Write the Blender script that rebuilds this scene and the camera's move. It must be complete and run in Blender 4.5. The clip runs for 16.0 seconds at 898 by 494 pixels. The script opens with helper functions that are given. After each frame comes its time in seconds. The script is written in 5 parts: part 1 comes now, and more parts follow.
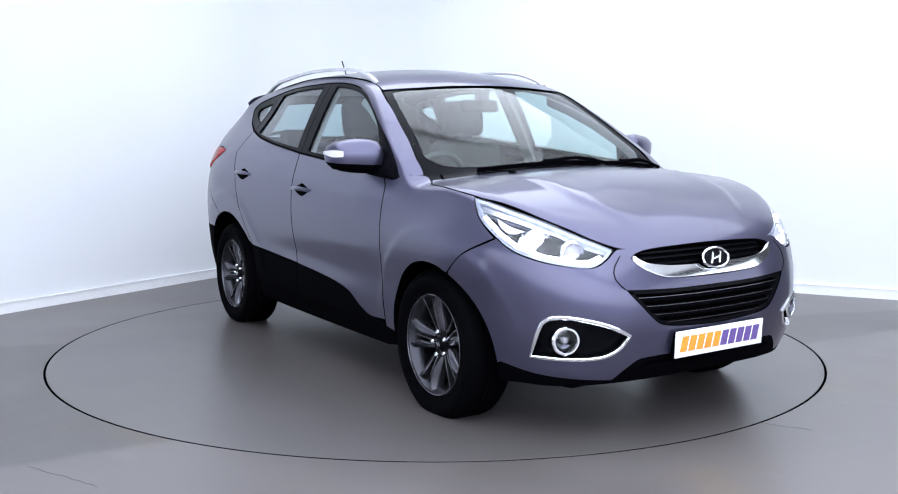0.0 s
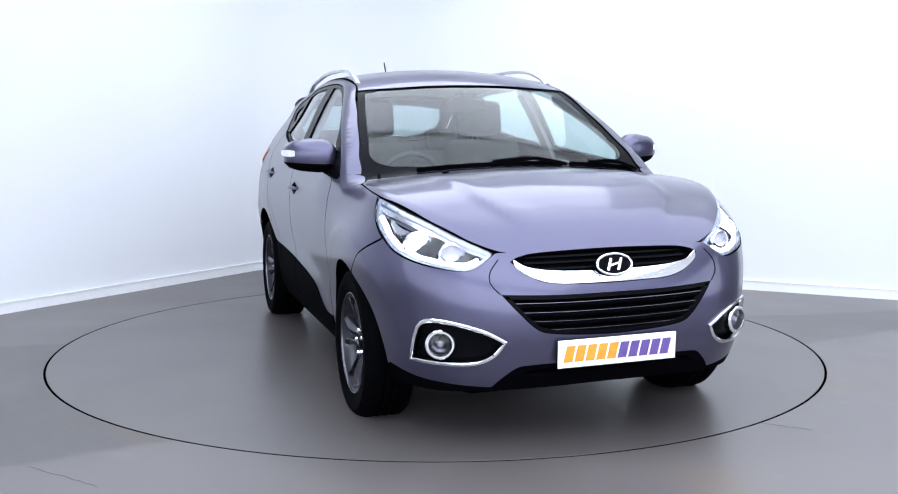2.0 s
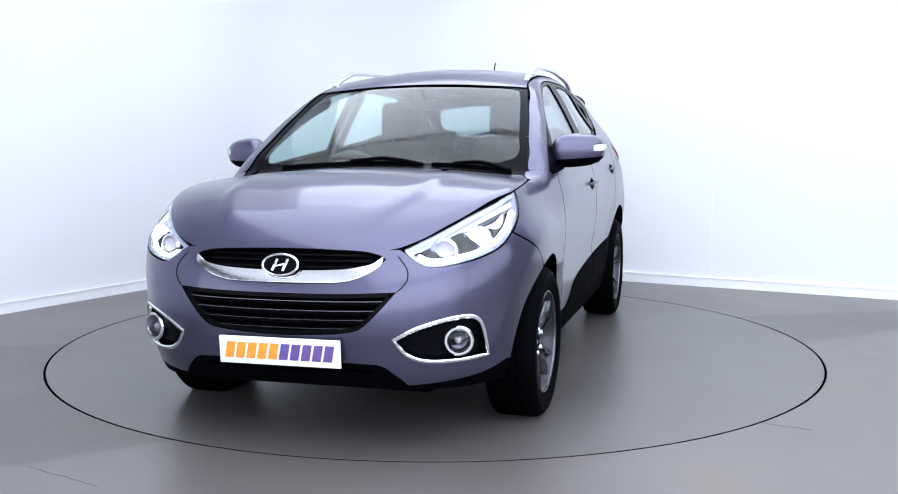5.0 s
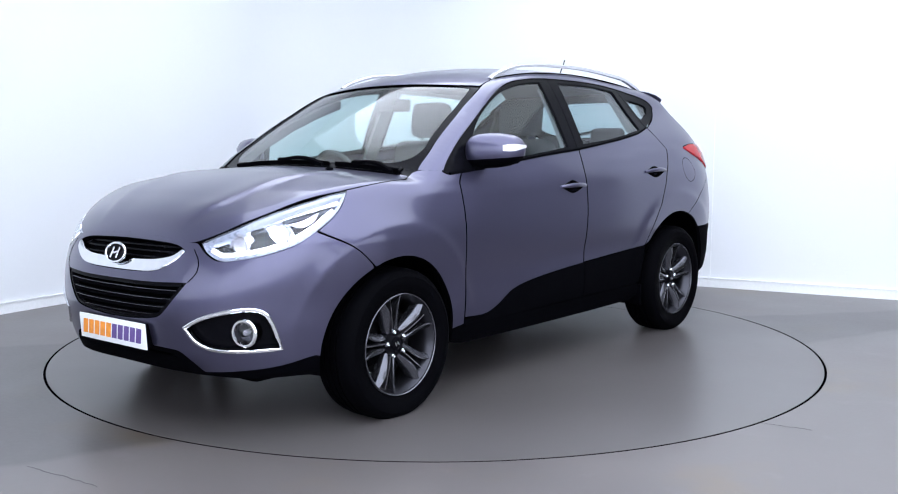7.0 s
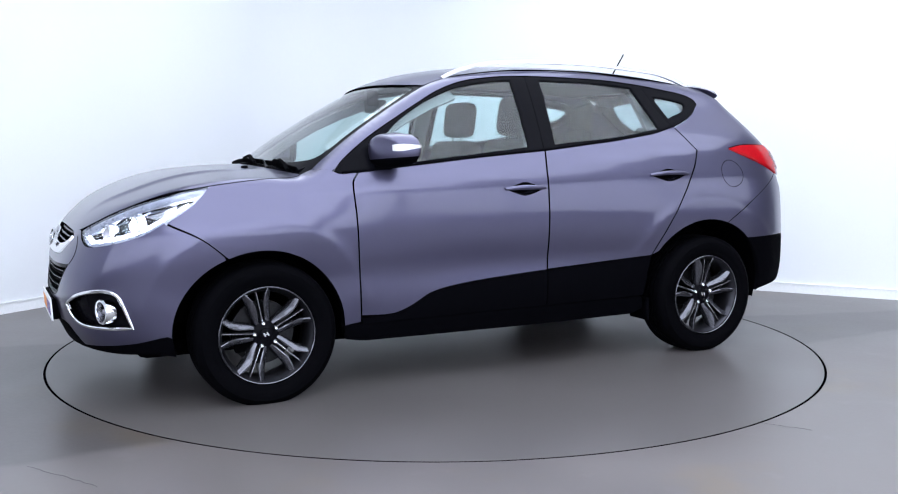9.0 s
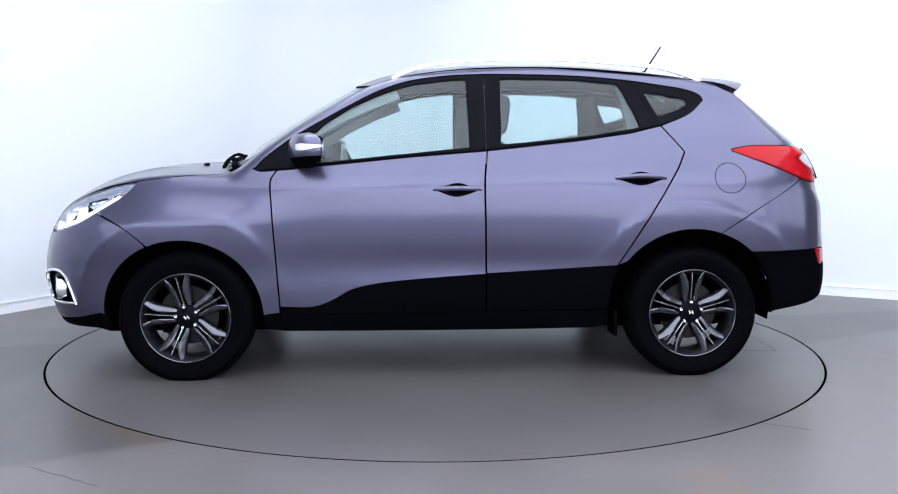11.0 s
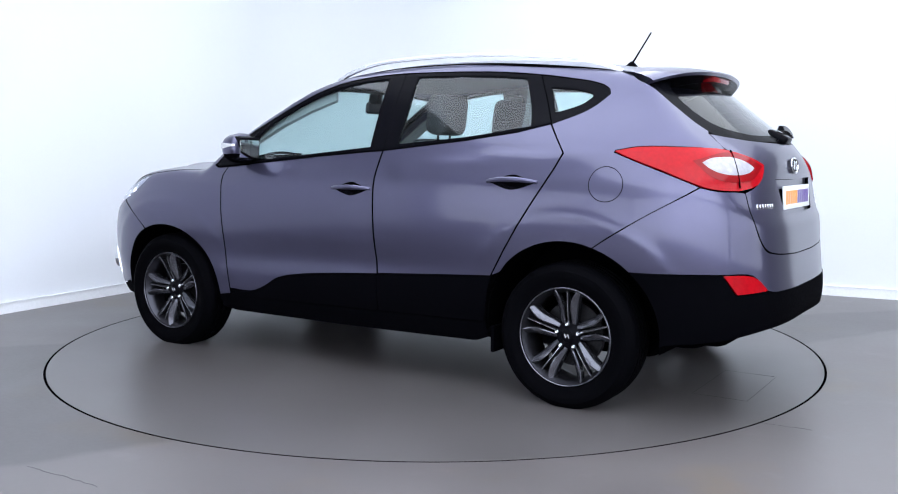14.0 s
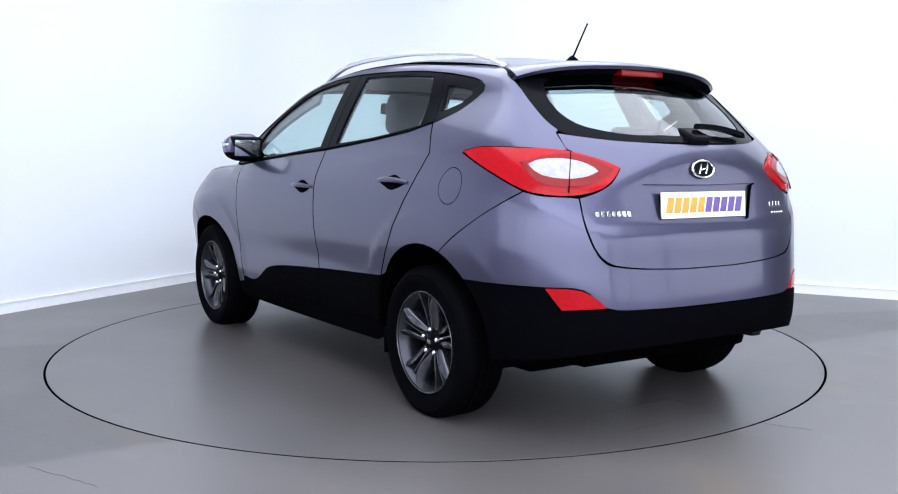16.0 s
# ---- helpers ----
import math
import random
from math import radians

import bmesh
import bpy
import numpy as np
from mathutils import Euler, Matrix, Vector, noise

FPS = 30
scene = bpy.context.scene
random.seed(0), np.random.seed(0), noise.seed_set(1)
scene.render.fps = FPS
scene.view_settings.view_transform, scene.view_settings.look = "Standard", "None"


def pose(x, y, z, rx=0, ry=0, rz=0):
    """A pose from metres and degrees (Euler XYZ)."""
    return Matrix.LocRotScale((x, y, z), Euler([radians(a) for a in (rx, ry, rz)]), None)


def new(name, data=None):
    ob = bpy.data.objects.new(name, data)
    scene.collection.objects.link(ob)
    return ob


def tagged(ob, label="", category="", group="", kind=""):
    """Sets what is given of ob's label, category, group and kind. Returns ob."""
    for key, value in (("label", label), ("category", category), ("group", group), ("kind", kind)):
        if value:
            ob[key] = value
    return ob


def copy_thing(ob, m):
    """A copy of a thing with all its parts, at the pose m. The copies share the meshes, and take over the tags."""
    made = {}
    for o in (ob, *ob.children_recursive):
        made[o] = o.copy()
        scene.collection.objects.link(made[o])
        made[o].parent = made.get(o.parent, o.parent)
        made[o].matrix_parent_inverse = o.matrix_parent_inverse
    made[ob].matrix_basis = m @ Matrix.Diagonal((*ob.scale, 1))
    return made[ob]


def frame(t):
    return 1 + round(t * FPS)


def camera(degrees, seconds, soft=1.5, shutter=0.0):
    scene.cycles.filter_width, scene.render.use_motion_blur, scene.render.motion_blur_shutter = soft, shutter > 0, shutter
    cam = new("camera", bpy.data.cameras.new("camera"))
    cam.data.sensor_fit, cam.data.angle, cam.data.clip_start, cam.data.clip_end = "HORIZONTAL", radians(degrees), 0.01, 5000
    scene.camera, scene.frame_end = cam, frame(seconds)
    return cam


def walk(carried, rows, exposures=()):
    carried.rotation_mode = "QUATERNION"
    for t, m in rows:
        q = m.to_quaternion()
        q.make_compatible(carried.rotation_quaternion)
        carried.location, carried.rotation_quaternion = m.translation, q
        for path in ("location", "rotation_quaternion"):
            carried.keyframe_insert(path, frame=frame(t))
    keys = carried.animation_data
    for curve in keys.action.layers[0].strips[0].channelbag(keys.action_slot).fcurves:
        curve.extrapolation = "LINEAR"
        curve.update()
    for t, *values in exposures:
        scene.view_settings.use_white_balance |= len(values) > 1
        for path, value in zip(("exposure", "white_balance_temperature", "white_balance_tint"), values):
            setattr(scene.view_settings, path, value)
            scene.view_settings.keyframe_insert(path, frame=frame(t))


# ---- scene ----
# ================= camera =================
# World origin: centre of the turntable, floor at z = 0; the camera stands south of it.
cam = camera(50.18, 16.0, soft=1.1)
EYE = pose(0.0, -5.853, 1.246, 90 - 6.438, 0, -0.712) @ pose(0, 0, 0, 0, 0, 0.122)
walk(cam, [(0.0, EYE), (16.0, EYE)])

# ================= world and light =================
world = bpy.data.worlds.new("world")
world.use_nodes = True
world.node_tree.nodes["Background"].inputs[0].default_value = (0.9, 0.92, 1.0, 1)
world.node_tree.nodes["Background"].inputs[1].default_value = 0.05
scene.world = world
scene.view_settings.exposure = -0.13


def panel_lamp(x, y, z, sx, sy, watts, turn=0.0):
    data = bpy.data.lights.new("light_panel_glow", "AREA")
    data.shape, data.size, data.size_y, data.energy = "RECTANGLE", sx, sy, watts
    data.color = (0.855, 0.935, 1.09)
    ob = new("light_panel_glow", data)
    ob.matrix_world = pose(x, y, z, 0, 0, turn)
    return ob


# ================= materials =================
def material(name, colour, rough=.5, metal=0., coat=0., coat_rough=.05, spec=.5, grain=0., grain_scale=200., bump=0., bump_scale=300., blotch=0., blotch_scale=3.,
             glow=None, glow_strength=0.):
    """A node material: base colour broken by fine grain and wide blotches, roughness that varies with them, and fine relief."""
    m = bpy.data.materials.new(name)
    m.use_nodes = True
    nt = m.node_tree
    b = nt.nodes["Principled BSDF"]
    b.inputs["Base Color"].default_value = (*colour, 1)
    b.inputs["Roughness"].default_value, b.inputs["Metallic"].default_value = rough, metal
    b.inputs["Coat Weight"].default_value, b.inputs["Coat Roughness"].default_value = coat, coat_rough
    b.inputs["Specular IOR Level"].default_value = spec
    if glow:
        b.inputs["Emission Color"].default_value, b.inputs["Emission Strength"].default_value = (*glow, 1), glow_strength
    if grain or blotch or bump:
        co = nt.nodes.new("ShaderNodeTexCoord")
        last = None
        for amount, scale, detail in ((grain, grain_scale, 3), (blotch, blotch_scale, 5)):
            if not amount:
                continue
            n = nt.nodes.new("ShaderNodeTexNoise")
            n.inputs["Scale"].default_value, n.inputs["Detail"].default_value = scale, detail
            nt.links.new(co.outputs["Object"], n.inputs["Vector"])
            r = nt.nodes.new("ShaderNodeMapRange")
            r.inputs["From Min"].default_value, r.inputs["From Max"].default_value = .3, .7
            r.inputs["To Min"].default_value, r.inputs["To Max"].default_value = 1 - amount, 1 + amount
            nt.links.new(n.outputs["Fac"], r.inputs["Value"])
            if last is None:
                last = r.outputs["Result"]
            else:
                mul = nt.nodes.new("ShaderNodeMath")
                mul.operation = "MULTIPLY"
                nt.links.new(last, mul.inputs[0])
                nt.links.new(r.outputs["Result"], mul.inputs[1])
                last = mul.outputs[0]
        if last is not None:
            mix = nt.nodes.new("ShaderNodeVectorMath")
            mix.operation = "SCALE"
            mix.inputs[0].default_value = colour
            nt.links.new(last, mix.inputs["Scale"])
            nt.links.new(mix.outputs[0], b.inputs["Base Color"])
            rr = nt.nodes.new("ShaderNodeMath")
            rr.operation, rr.inputs[1].default_value = "MULTIPLY", rough
            nt.links.new(last, rr.inputs[0])
            nt.links.new(rr.outputs[0], b.inputs["Roughness"])
        if bump:
            n = nt.nodes.new("ShaderNodeTexNoise")
            n.inputs["Scale"].default_value, n.inputs["Detail"].default_value = bump_scale, 4
            nt.links.new(co.outputs["Object"], n.inputs["Vector"])
            bp = nt.nodes.new("ShaderNodeBump")
            bp.inputs["Strength"].default_value, bp.inputs["Distance"].default_value = bump, .002
            nt.links.new(n.outputs["Fac"], bp.inputs["Height"])
            nt.links.new(bp.outputs[0], b.inputs["Normal"])
    return m


def glass_material(name, tint, gloss=1.0):
    """A thin pane: tinted see-through, with mirror gloss that grows at a slant."""
    m = bpy.data.materials.new(name)
    m.use_nodes = True
    nt = m.node_tree
    nt.nodes.remove(nt.nodes["Principled BSDF"])
    t, g, mix, lw, pw, k = (nt.nodes.new("ShaderNode" + s) for s in ("BsdfTransparent", "BsdfGlossy", "MixShader", "LayerWeight", "Math", "MapRange"))
    t.inputs[0].default_value = (*tint, 1)
    g.inputs["Color"].default_value, g.inputs["Roughness"].default_value = (1, 1, 1, 1), .06
    lw.inputs["Blend"].default_value = .5
    pw.operation, pw.inputs[1].default_value = "POWER", 4.5
    k.inputs["To Min"].default_value, k.inputs["To Max"].default_value = .035 * gloss, .95 * min(gloss, 1)
    nt.links.new(lw.outputs["Facing"], pw.inputs[0])
    nt.links.new(pw.outputs[0], k.inputs["Value"])
    nt.links.new(k.outputs["Result"], mix.inputs[0])
    nt.links.new(t.outputs[0], mix.inputs[1])
    nt.links.new(g.outputs[0], mix.inputs[2])
    nt.links.new(mix.outputs[0], nt.nodes["Material Output"].inputs[0])
    return m


PAINT = material("violet_grey_metallic_paint", (.076, .073, .128), .32, .80, coat=.6, coat_rough=.08, grain=.05, grain_scale=900, blotch=.03, blotch_scale=2)
BLACK = material("black_textured_plastic", (.0012, .0012, .0020), .75, spec=.012, grain=.15, grain_scale=120)
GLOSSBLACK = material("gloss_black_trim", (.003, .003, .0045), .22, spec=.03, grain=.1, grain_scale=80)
GAP = material("dark_inner_body_and_joint_shade", (.0012, .0012, .0016), .85, spec=.0, grain=.2, grain_scale=60)
RUBBER = material("tyre_rubber", (.0012, .0012, .0019), .7, spec=.018, grain=.2, grain_scale=120, bump=.3, bump_scale=250)
CHROME = material("chrome", (.82, .83, .86), .10, 1., blotch=.04, blotch_scale=30)
SATIN = material("satin_silver_rail", (.58, .59, .63), .26, .6, grain=.05, grain_scale=300)
ALLOY = material("machined_alloy", (.60, .60, .64), .24, 1., grain=.06, grain_scale=400)
DARKALLOY = material("satin_dark_alloy", (.105, .105, .122), .24, .9, grain=.06, grain_scale=300)
GUNMETAL = material("dark_painted_alloy", (.035, .035, .042), .35, .7, grain=.08, grain_scale=300)
BARREL = material("dark_silver_rim_barrel", (.045, .045, .054), .30, .9, grain=.08, grain_scale=200)
STEEL = material("brake_steel", (.022, .022, .024), .45, 1., grain=.25, grain_scale=90)
PANE = glass_material("side_glass", (.72, .86, .86), 1.25)
REARPANE = glass_material("rear_glass", (.52, .63, .65), 3.2)
SCREEN = glass_material("windscreen_glass", (.72, .84, .82))
def hazed(m, haze):
    """Haze that stands for lamp bloom: a little light behind the cover is scattered."""
    nt = m.node_tree
    out = nt.nodes["Material Output"].inputs[0]
    src = out.links[0].from_socket
    tr, mix = nt.nodes.new("ShaderNodeBsdfTranslucent"), nt.nodes.new("ShaderNodeMixShader")
    tr.inputs[0].default_value = (.93, .95, 1, 1)
    mix.inputs[0].default_value = haze
    nt.links.new(src, mix.inputs[1])
    nt.links.new(tr.outputs[0], mix.inputs[2])
    nt.links.new(mix.outputs[0], out)
    return m


# the glow round the lit lamps is mixed into this cover as haze
BLOOMPANE = hazed(glass_material("headlamp_cover_with_bloom", (.95, .96, 1.0), .8), .04)
CLEARPANE = glass_material("clear_lamp_lens", (.95, .96, 1.0), .8)
MIRROR = material("mirror_glass", (.50, .52, .55), .01, 1., blotch=.01, blotch_scale=5)
RED = material("red_lamp_lens", (.34, .0015, .006), .14, coat=.12, coat_rough=.03, spec=.15, grain=.10, grain_scale=60)
DARKRED = material("dark_red_lamp_lens", (.20, .001, .003), .15, coat=.2, spec=.15, grain=.1, grain_scale=90)
CLEARLAMP = material("clear_lamp_plastic", (.32, .31, .34), .16, coat=.3, grain=.15, grain_scale=40)
REFLECTOR = material("lamp_reflector", (.80, .81, .84), .14, 1., grain=.08, grain_scale=60)
LAMPSILVER = material("silvered_lamp_housing", (.40, .43, .52), .30, .5, grain=.15, grain_scale=50)
INDICATOR = material("clear_indicator_plastic", (.62, .62, .64), .15, coat=.5, grain=.12, grain_scale=60)
LED = material("lit_daylight_led", (.9, .93, 1), .3, glow=(.80, .88, 1), glow_strength=9)
BULB = material("lit_projector", (.3, .35, .5), .12, glow=(.72, .82, 1), glow_strength=26)
PLATEWHITE = material("plate_white", (.82, .83, .86), .35, grain=.02, grain_scale=200)
ORANGE = material("plate_orange_print", (.86, .30, .03), .4, grain=.15, grain_scale=40)
VIOLET = material("plate_violet_print", (.12, .07, .26), .4, grain=.15, grain_scale=40)
FABRIC = material("charcoal_seat_fabric", (.030, .031, .037), .9, grain=.15, grain_scale=90)
DASH = material("grey_dash_plastic", (.05, .05, .055), .6, grain=.10, grain_scale=90)
LINER = material("light_grey_headliner", (.24, .24, .25), .95, grain=.06, grain_scale=300)
WALL = material("white_wall_paint", (.71, .725, .755), .75, grain=.01, grain_scale=120, blotch=.012, blotch_scale=.8, bump=.08, bump_scale=60)
BOARD = material("white_skirting_paint", (.80, .81, .83), .4, grain=.03, grain_scale=60)
CEIL = material("white_ceiling_paint", (.80, .81, .83), .8, grain=.02, grain_scale=80)
DIFFUSER = material("lit_diffuser", (.9, .9, .92), .5, glow=(.87, .94, 1), glow_strength=1.1)
# dark tone of unseen walls, keeps reflections on the car's sides dark
DARKWALL = material("dark_grey_unseen_wall", (.10, .10, .105), .8, grain=.05, grain_scale=60, blotch=.1, blotch_scale=.7)
DECK = material("painted_steel_deck", (.084, .0755, .0765), .34, spec=.8, grain=.015, grain_scale=30, blotch=.10, blotch_scale=1.3)


PATCH = ((-0.488, 0.873, -1.179, .03), (0.198, -0.980, -0.366, .03))


def floor_material():
    """Grey resin floor: repainted patches with straight edges, soft stains and fine speckle."""
    m = material("grey_resin_floor", (.103, .091, .091), .37, spec=.8, grain=.04, grain_scale=40, blotch=.13, blotch_scale=1.1, bump=.03, bump_scale=80)
    nt = m.node_tree
    b = nt.nodes["Principled BSDF"]
    src = b.inputs["Base Color"].links[0].from_socket
    co = nt.nodes.new("ShaderNodeTexCoord")
    # one repainted strip, darker, with nearly straight edges
    nz = nt.nodes.new("ShaderNodeTexNoise")
    nz.inputs["Scale"].default_value = 3.0
    sep = nt.nodes.new("ShaderNodeSeparateXYZ")
    nt.links.new(co.outputs["Object"], sep.inputs[0])
    nt.links.new(co.outputs["Object"], nz.inputs["Vector"])

    def edge(nx, ny, c, soft):
        """1 on the side of the line nx x + ny y = c to which (nx, ny) points."""
        a, b2, d, r = (nt.nodes.new("ShaderNodeMath") for _ in range(4))
        a.operation, a.inputs[1].default_value = "MULTIPLY", nx
        b2.operation, b2.inputs[1].default_value = "MULTIPLY_ADD", ny
        d.operation, d.inputs[1].default_value = "MULTIPLY_ADD", .12
        nt.links.new(sep.outputs["X"], a.inputs[0])
        nt.links.new(sep.outputs["Y"], b2.inputs[0])
        nt.links.new(a.outputs[0], b2.inputs[2])
        nt.links.new(nz.outputs["Fac"], d.inputs[0])
        nt.links.new(b2.outputs[0], d.inputs[2])
        k = nt.nodes.new("ShaderNodeMapRange")
        k.inputs["From Min"].default_value, k.inputs["From Max"].default_value = c - soft + .06, c + soft + .06
        nt.links.new(d.outputs[0], k.inputs["Value"])
        return k.outputs["Result"]
    e1, e2 = edge(*PATCH[0]), edge(*PATCH[1])
    both_e = nt.nodes.new("ShaderNodeMath")
    both_e.operation = "MULTIPLY"
    nt.links.new(e1, both_e.inputs[0])
    nt.links.new(e2, both_e.inputs[1])
    br = nt.nodes.new("ShaderNodeMix")
    br.data_type = "RGBA"
    br.inputs["A"].default_value, br.inputs["B"].default_value = (1.0, 1.0, 1.0, 1), (.58, .575, .58, 1)
    nt.links.new(both_e.outputs[0], br.inputs["Factor"])
    mul = nt.nodes.new("ShaderNodeVectorMath")
    mul.operation = "MULTIPLY"
    nt.links.new(src, mul.inputs[0])
    nt.links.new(br.outputs["Result"], mul.inputs[1])
    # soft warm stains and pale scuffs
    last = mul.outputs[0]
    for scale, lo, hi, tint, seed in ((1.3, .56, .70, (1.12, 1.02, .80, 1), 3.0), (4.5, .60, .72, (1.13, 1.13, 1.14, 1), 8.0)):
        shift, st, k, mx, ml = (nt.nodes.new("ShaderNode" + q) for q in ("VectorMath", "TexNoise", "MapRange", "Mix", "VectorMath"))
        shift.operation, shift.inputs[1].default_value = "ADD", (seed, seed, 0)
        nt.links.new(co.outputs["Object"], shift.inputs[0])
        nt.links.new(shift.outputs[0], st.inputs["Vector"])
        st.inputs["Scale"].default_value, st.inputs["Detail"].default_value = scale, 6
        k.inputs["From Min"].default_value, k.inputs["From Max"].default_value = lo, hi
        nt.links.new(st.outputs["Fac"], k.inputs["Value"])
        mx.data_type = "RGBA"
        mx.inputs["A"].default_value, mx.inputs["B"].default_value = (1, 1, 1, 1), tint
        nt.links.new(k.outputs["Result"], mx.inputs["Factor"])
        ml.operation = "MULTIPLY"
        nt.links.new(last, ml.inputs[0])
        nt.links.new(mx.outputs["Result"], ml.inputs[1])
        last = ml.outputs[0]
    nt.links.new(last, b.inputs["Base Color"])
    return m


FLOOR = floor_material()


# ================= mesh helpers =================
def part(name, bm, mat, parent=None, label="", smooth=True, kind=""):
    """Links a bmesh as one mesh object under its thing or part."""
    bmesh.ops.recalc_face_normals(bm, faces=bm.faces)
    me = bpy.data.meshes.new(name)
    bm.to_mesh(me)
    bm.free()
    me.materials.append(mat)
    if smooth:
        me.polygons.foreach_set("use_smooth", [True] * len(me.polygons))
        me.set_sharp_from_angle(angle=radians(38))
    ob = new(name, me)
    ob.parent = parent
    return tagged(ob, label, kind=kind)


def raw(name, verts, faces, mat, parent=None, label="", smooth=True, angle=38):
    me = bpy.data.meshes.new(name)
    me.from_pydata([tuple(v) for v in verts], [], [tuple(f) for f in faces])
    me.materials.append(mat)
    if smooth:
        me.polygons.foreach_set("use_smooth", [True] * len(me.polygons))
        me.set_sharp_from_angle(angle=radians(angle))
    ob = new(name, me)
    ob.parent = parent
    return tagged(ob, label)


def box(x0, x1, y0, y1, z0, z1, bevel=.0, seg=2, bm=None):
    bm = bm or bmesh.new()
    got = bmesh.ops.create_cube(bm, size=1, matrix=Matrix.Translation(((x0 + x1) / 2, (y0 + y1) / 2, (z0 + z1) / 2)) @ Matrix.Diagonal((x1 - x0, y1 - y0, z1 - z0, 1)))
    if bevel:
        edges = {e for v in got["verts"] for e in v.link_edges}
        bmesh.ops.bevel(bm, geom=list(edges), offset=bevel, segments=seg, affect="EDGES", profile=.6)
    return bm


def lathe(profile, segs=64, axis="y", close=False):
    """Turns a profile of (radius, along) about an axis."""
    v, f, n = [], [], len(profile)
    for i in range(segs):
        c, s = math.cos(2 * math.pi * i / segs), math.sin(2 * math.pi * i / segs)
        for r, h in profile:
            v.append((r * c, h, r * s) if axis == "y" else (r * c, r * s, h) if axis == "z" else (h, r * c, r * s))
    for i in range(segs):
        j = (i + 1) % segs
        for k in range(n if close else n - 1):
            l = (k + 1) % n
            f.append((i * n + k, j * n + k, j * n + l, i * n + l))
    return v, f


def sweep(path, section, closed=False, ups=None):
    """Carries a closed section (across, up) along a path; the ends are capped."""
    path = [Vector(p) for p in path]
    v, f, n, m = [], [], len(section), len(path)
    for i, p in enumerate(path):
        t = (path[min(i + 1, m - 1)] - path[max(i - 1, 0)]).normalized() if not closed else (path[(i + 1) % m] - path[i - 1]).normalized()
        up = Vector(ups[i]) if ups is not None else Vector((0, 0, 1))
        a = t.cross(up).normalized()
        u = a.cross(t)
        v += [p + a * x + u * y for x, y in section]
    for i in range(m if closed else m - 1):
        j = (i + 1) % m
        f += [(i * n + k, i * n + (k + 1) % n, j * n + (k + 1) % n, j * n + k) for k in range(n)]
    if not closed:
        f += [tuple(range(n))[::-1], tuple(range((m - 1) * n, m * n))]
    return v, f


def oval(rx, ry, n=10):
    return [(rx * math.cos(2 * math.pi * i / n), ry * math.sin(2 * math.pi * i / n)) for i in range(n)]


# ---- car surface ----
# Car space: x ahead from the middle of the wheelbase, y to the car's left, z up from the floor.
HALF = 1.3          # the body's rays leave a spine from -HALF to HALF, and fan round its ends


def pch(xs, ys):
    """A monotone cubic through the given knots, as a function of an array."""
    xs, ys = np.array(xs, float), np.array(ys, float)
    h, dl = np.diff(xs), np.diff(ys) / np.diff(xs)
    m = np.zeros(len(xs))
    m[0], m[-1] = dl[0], dl[-1]
    for i in range(1, len(xs) - 1):
        if dl[i - 1] * dl[i] > 0:
            w1, w2 = 2 * h[i] + h[i - 1], h[i] + 2 * h[i - 1]
            m[i] = (w1 + w2) / (w1 / dl[i - 1] + w2 / dl[i])

    def f(x):
        x = np.clip(np.asarray(x, float), xs[0], xs[-1])
        i = np.clip(np.searchsorted(xs, x) - 1, 0, len(xs) - 2)
        t = (x - xs[i]) / h[i]
        return (ys[i] * (1 + 2 * t) * (1 - t) ** 2 + m[i] * h[i] * t * (1 - t) ** 2
                + ys[i + 1] * t * t * (3 - 2 * t) + m[i + 1] * h[i] * t * t * (t - 1))
    return f


def step(a, b, x):
    t = np.clip((x - a) / (b - a), 0, 1)
    return t * t * (3 - 2 * t)


side_width = pch([.15, .25, .34, .45, .56, .70, .85, .97, 1.02, 1.08, 1.15, 1.25, 1.36, 1.48, 1.56, 1.62, 1.70],
                 [.80, .835, .862, .875, .880, .897, .905, .900, .893, .872, .845, .802, .750, .688, .640, .595, .53])
nose_reach = pch([.15, .25, .34, .45, .52, .62, .70, .78, .84, .90, 1.0, 1.1, 1.3],
                 [2.05, 2.12, 2.165, 2.19, 2.203, 2.196, 2.174, 2.141, 2.11, 2.065, 1.97, 1.84, 1.6])
tail_reach = pch([.15, .25, .35, .47, .60, .75, .90, 1.0, 1.1, 1.18, 1.25, 1.4, 1.6],
                 [2.07, 2.13, 2.18, 2.20, 2.19, 2.168, 2.145, 2.125, 2.110, 2.095, 2.08, 2.04, 1.95])
top_line = pch([-2.3, -2.08, -2.05, -1.905, -1.745, -1.63, -1.4, -1.0, -.6, -.3, 0., .22, .39, .67, .97, 1.185, 1.23, 1.4, 1.65, 1.85, 1.97, 2.05, 2.10, 2.14, 2.2],
               [.9, 1.21, 1.245, 1.368, 1.497, 1.576, 1.61, 1.660, 1.680, 1.680, 1.662, 1.631, 1.586, 1.445, 1.261, 1.121, 1.120, 1.118, 1.082, 1.021, .958, .90, .855, .80, .70])


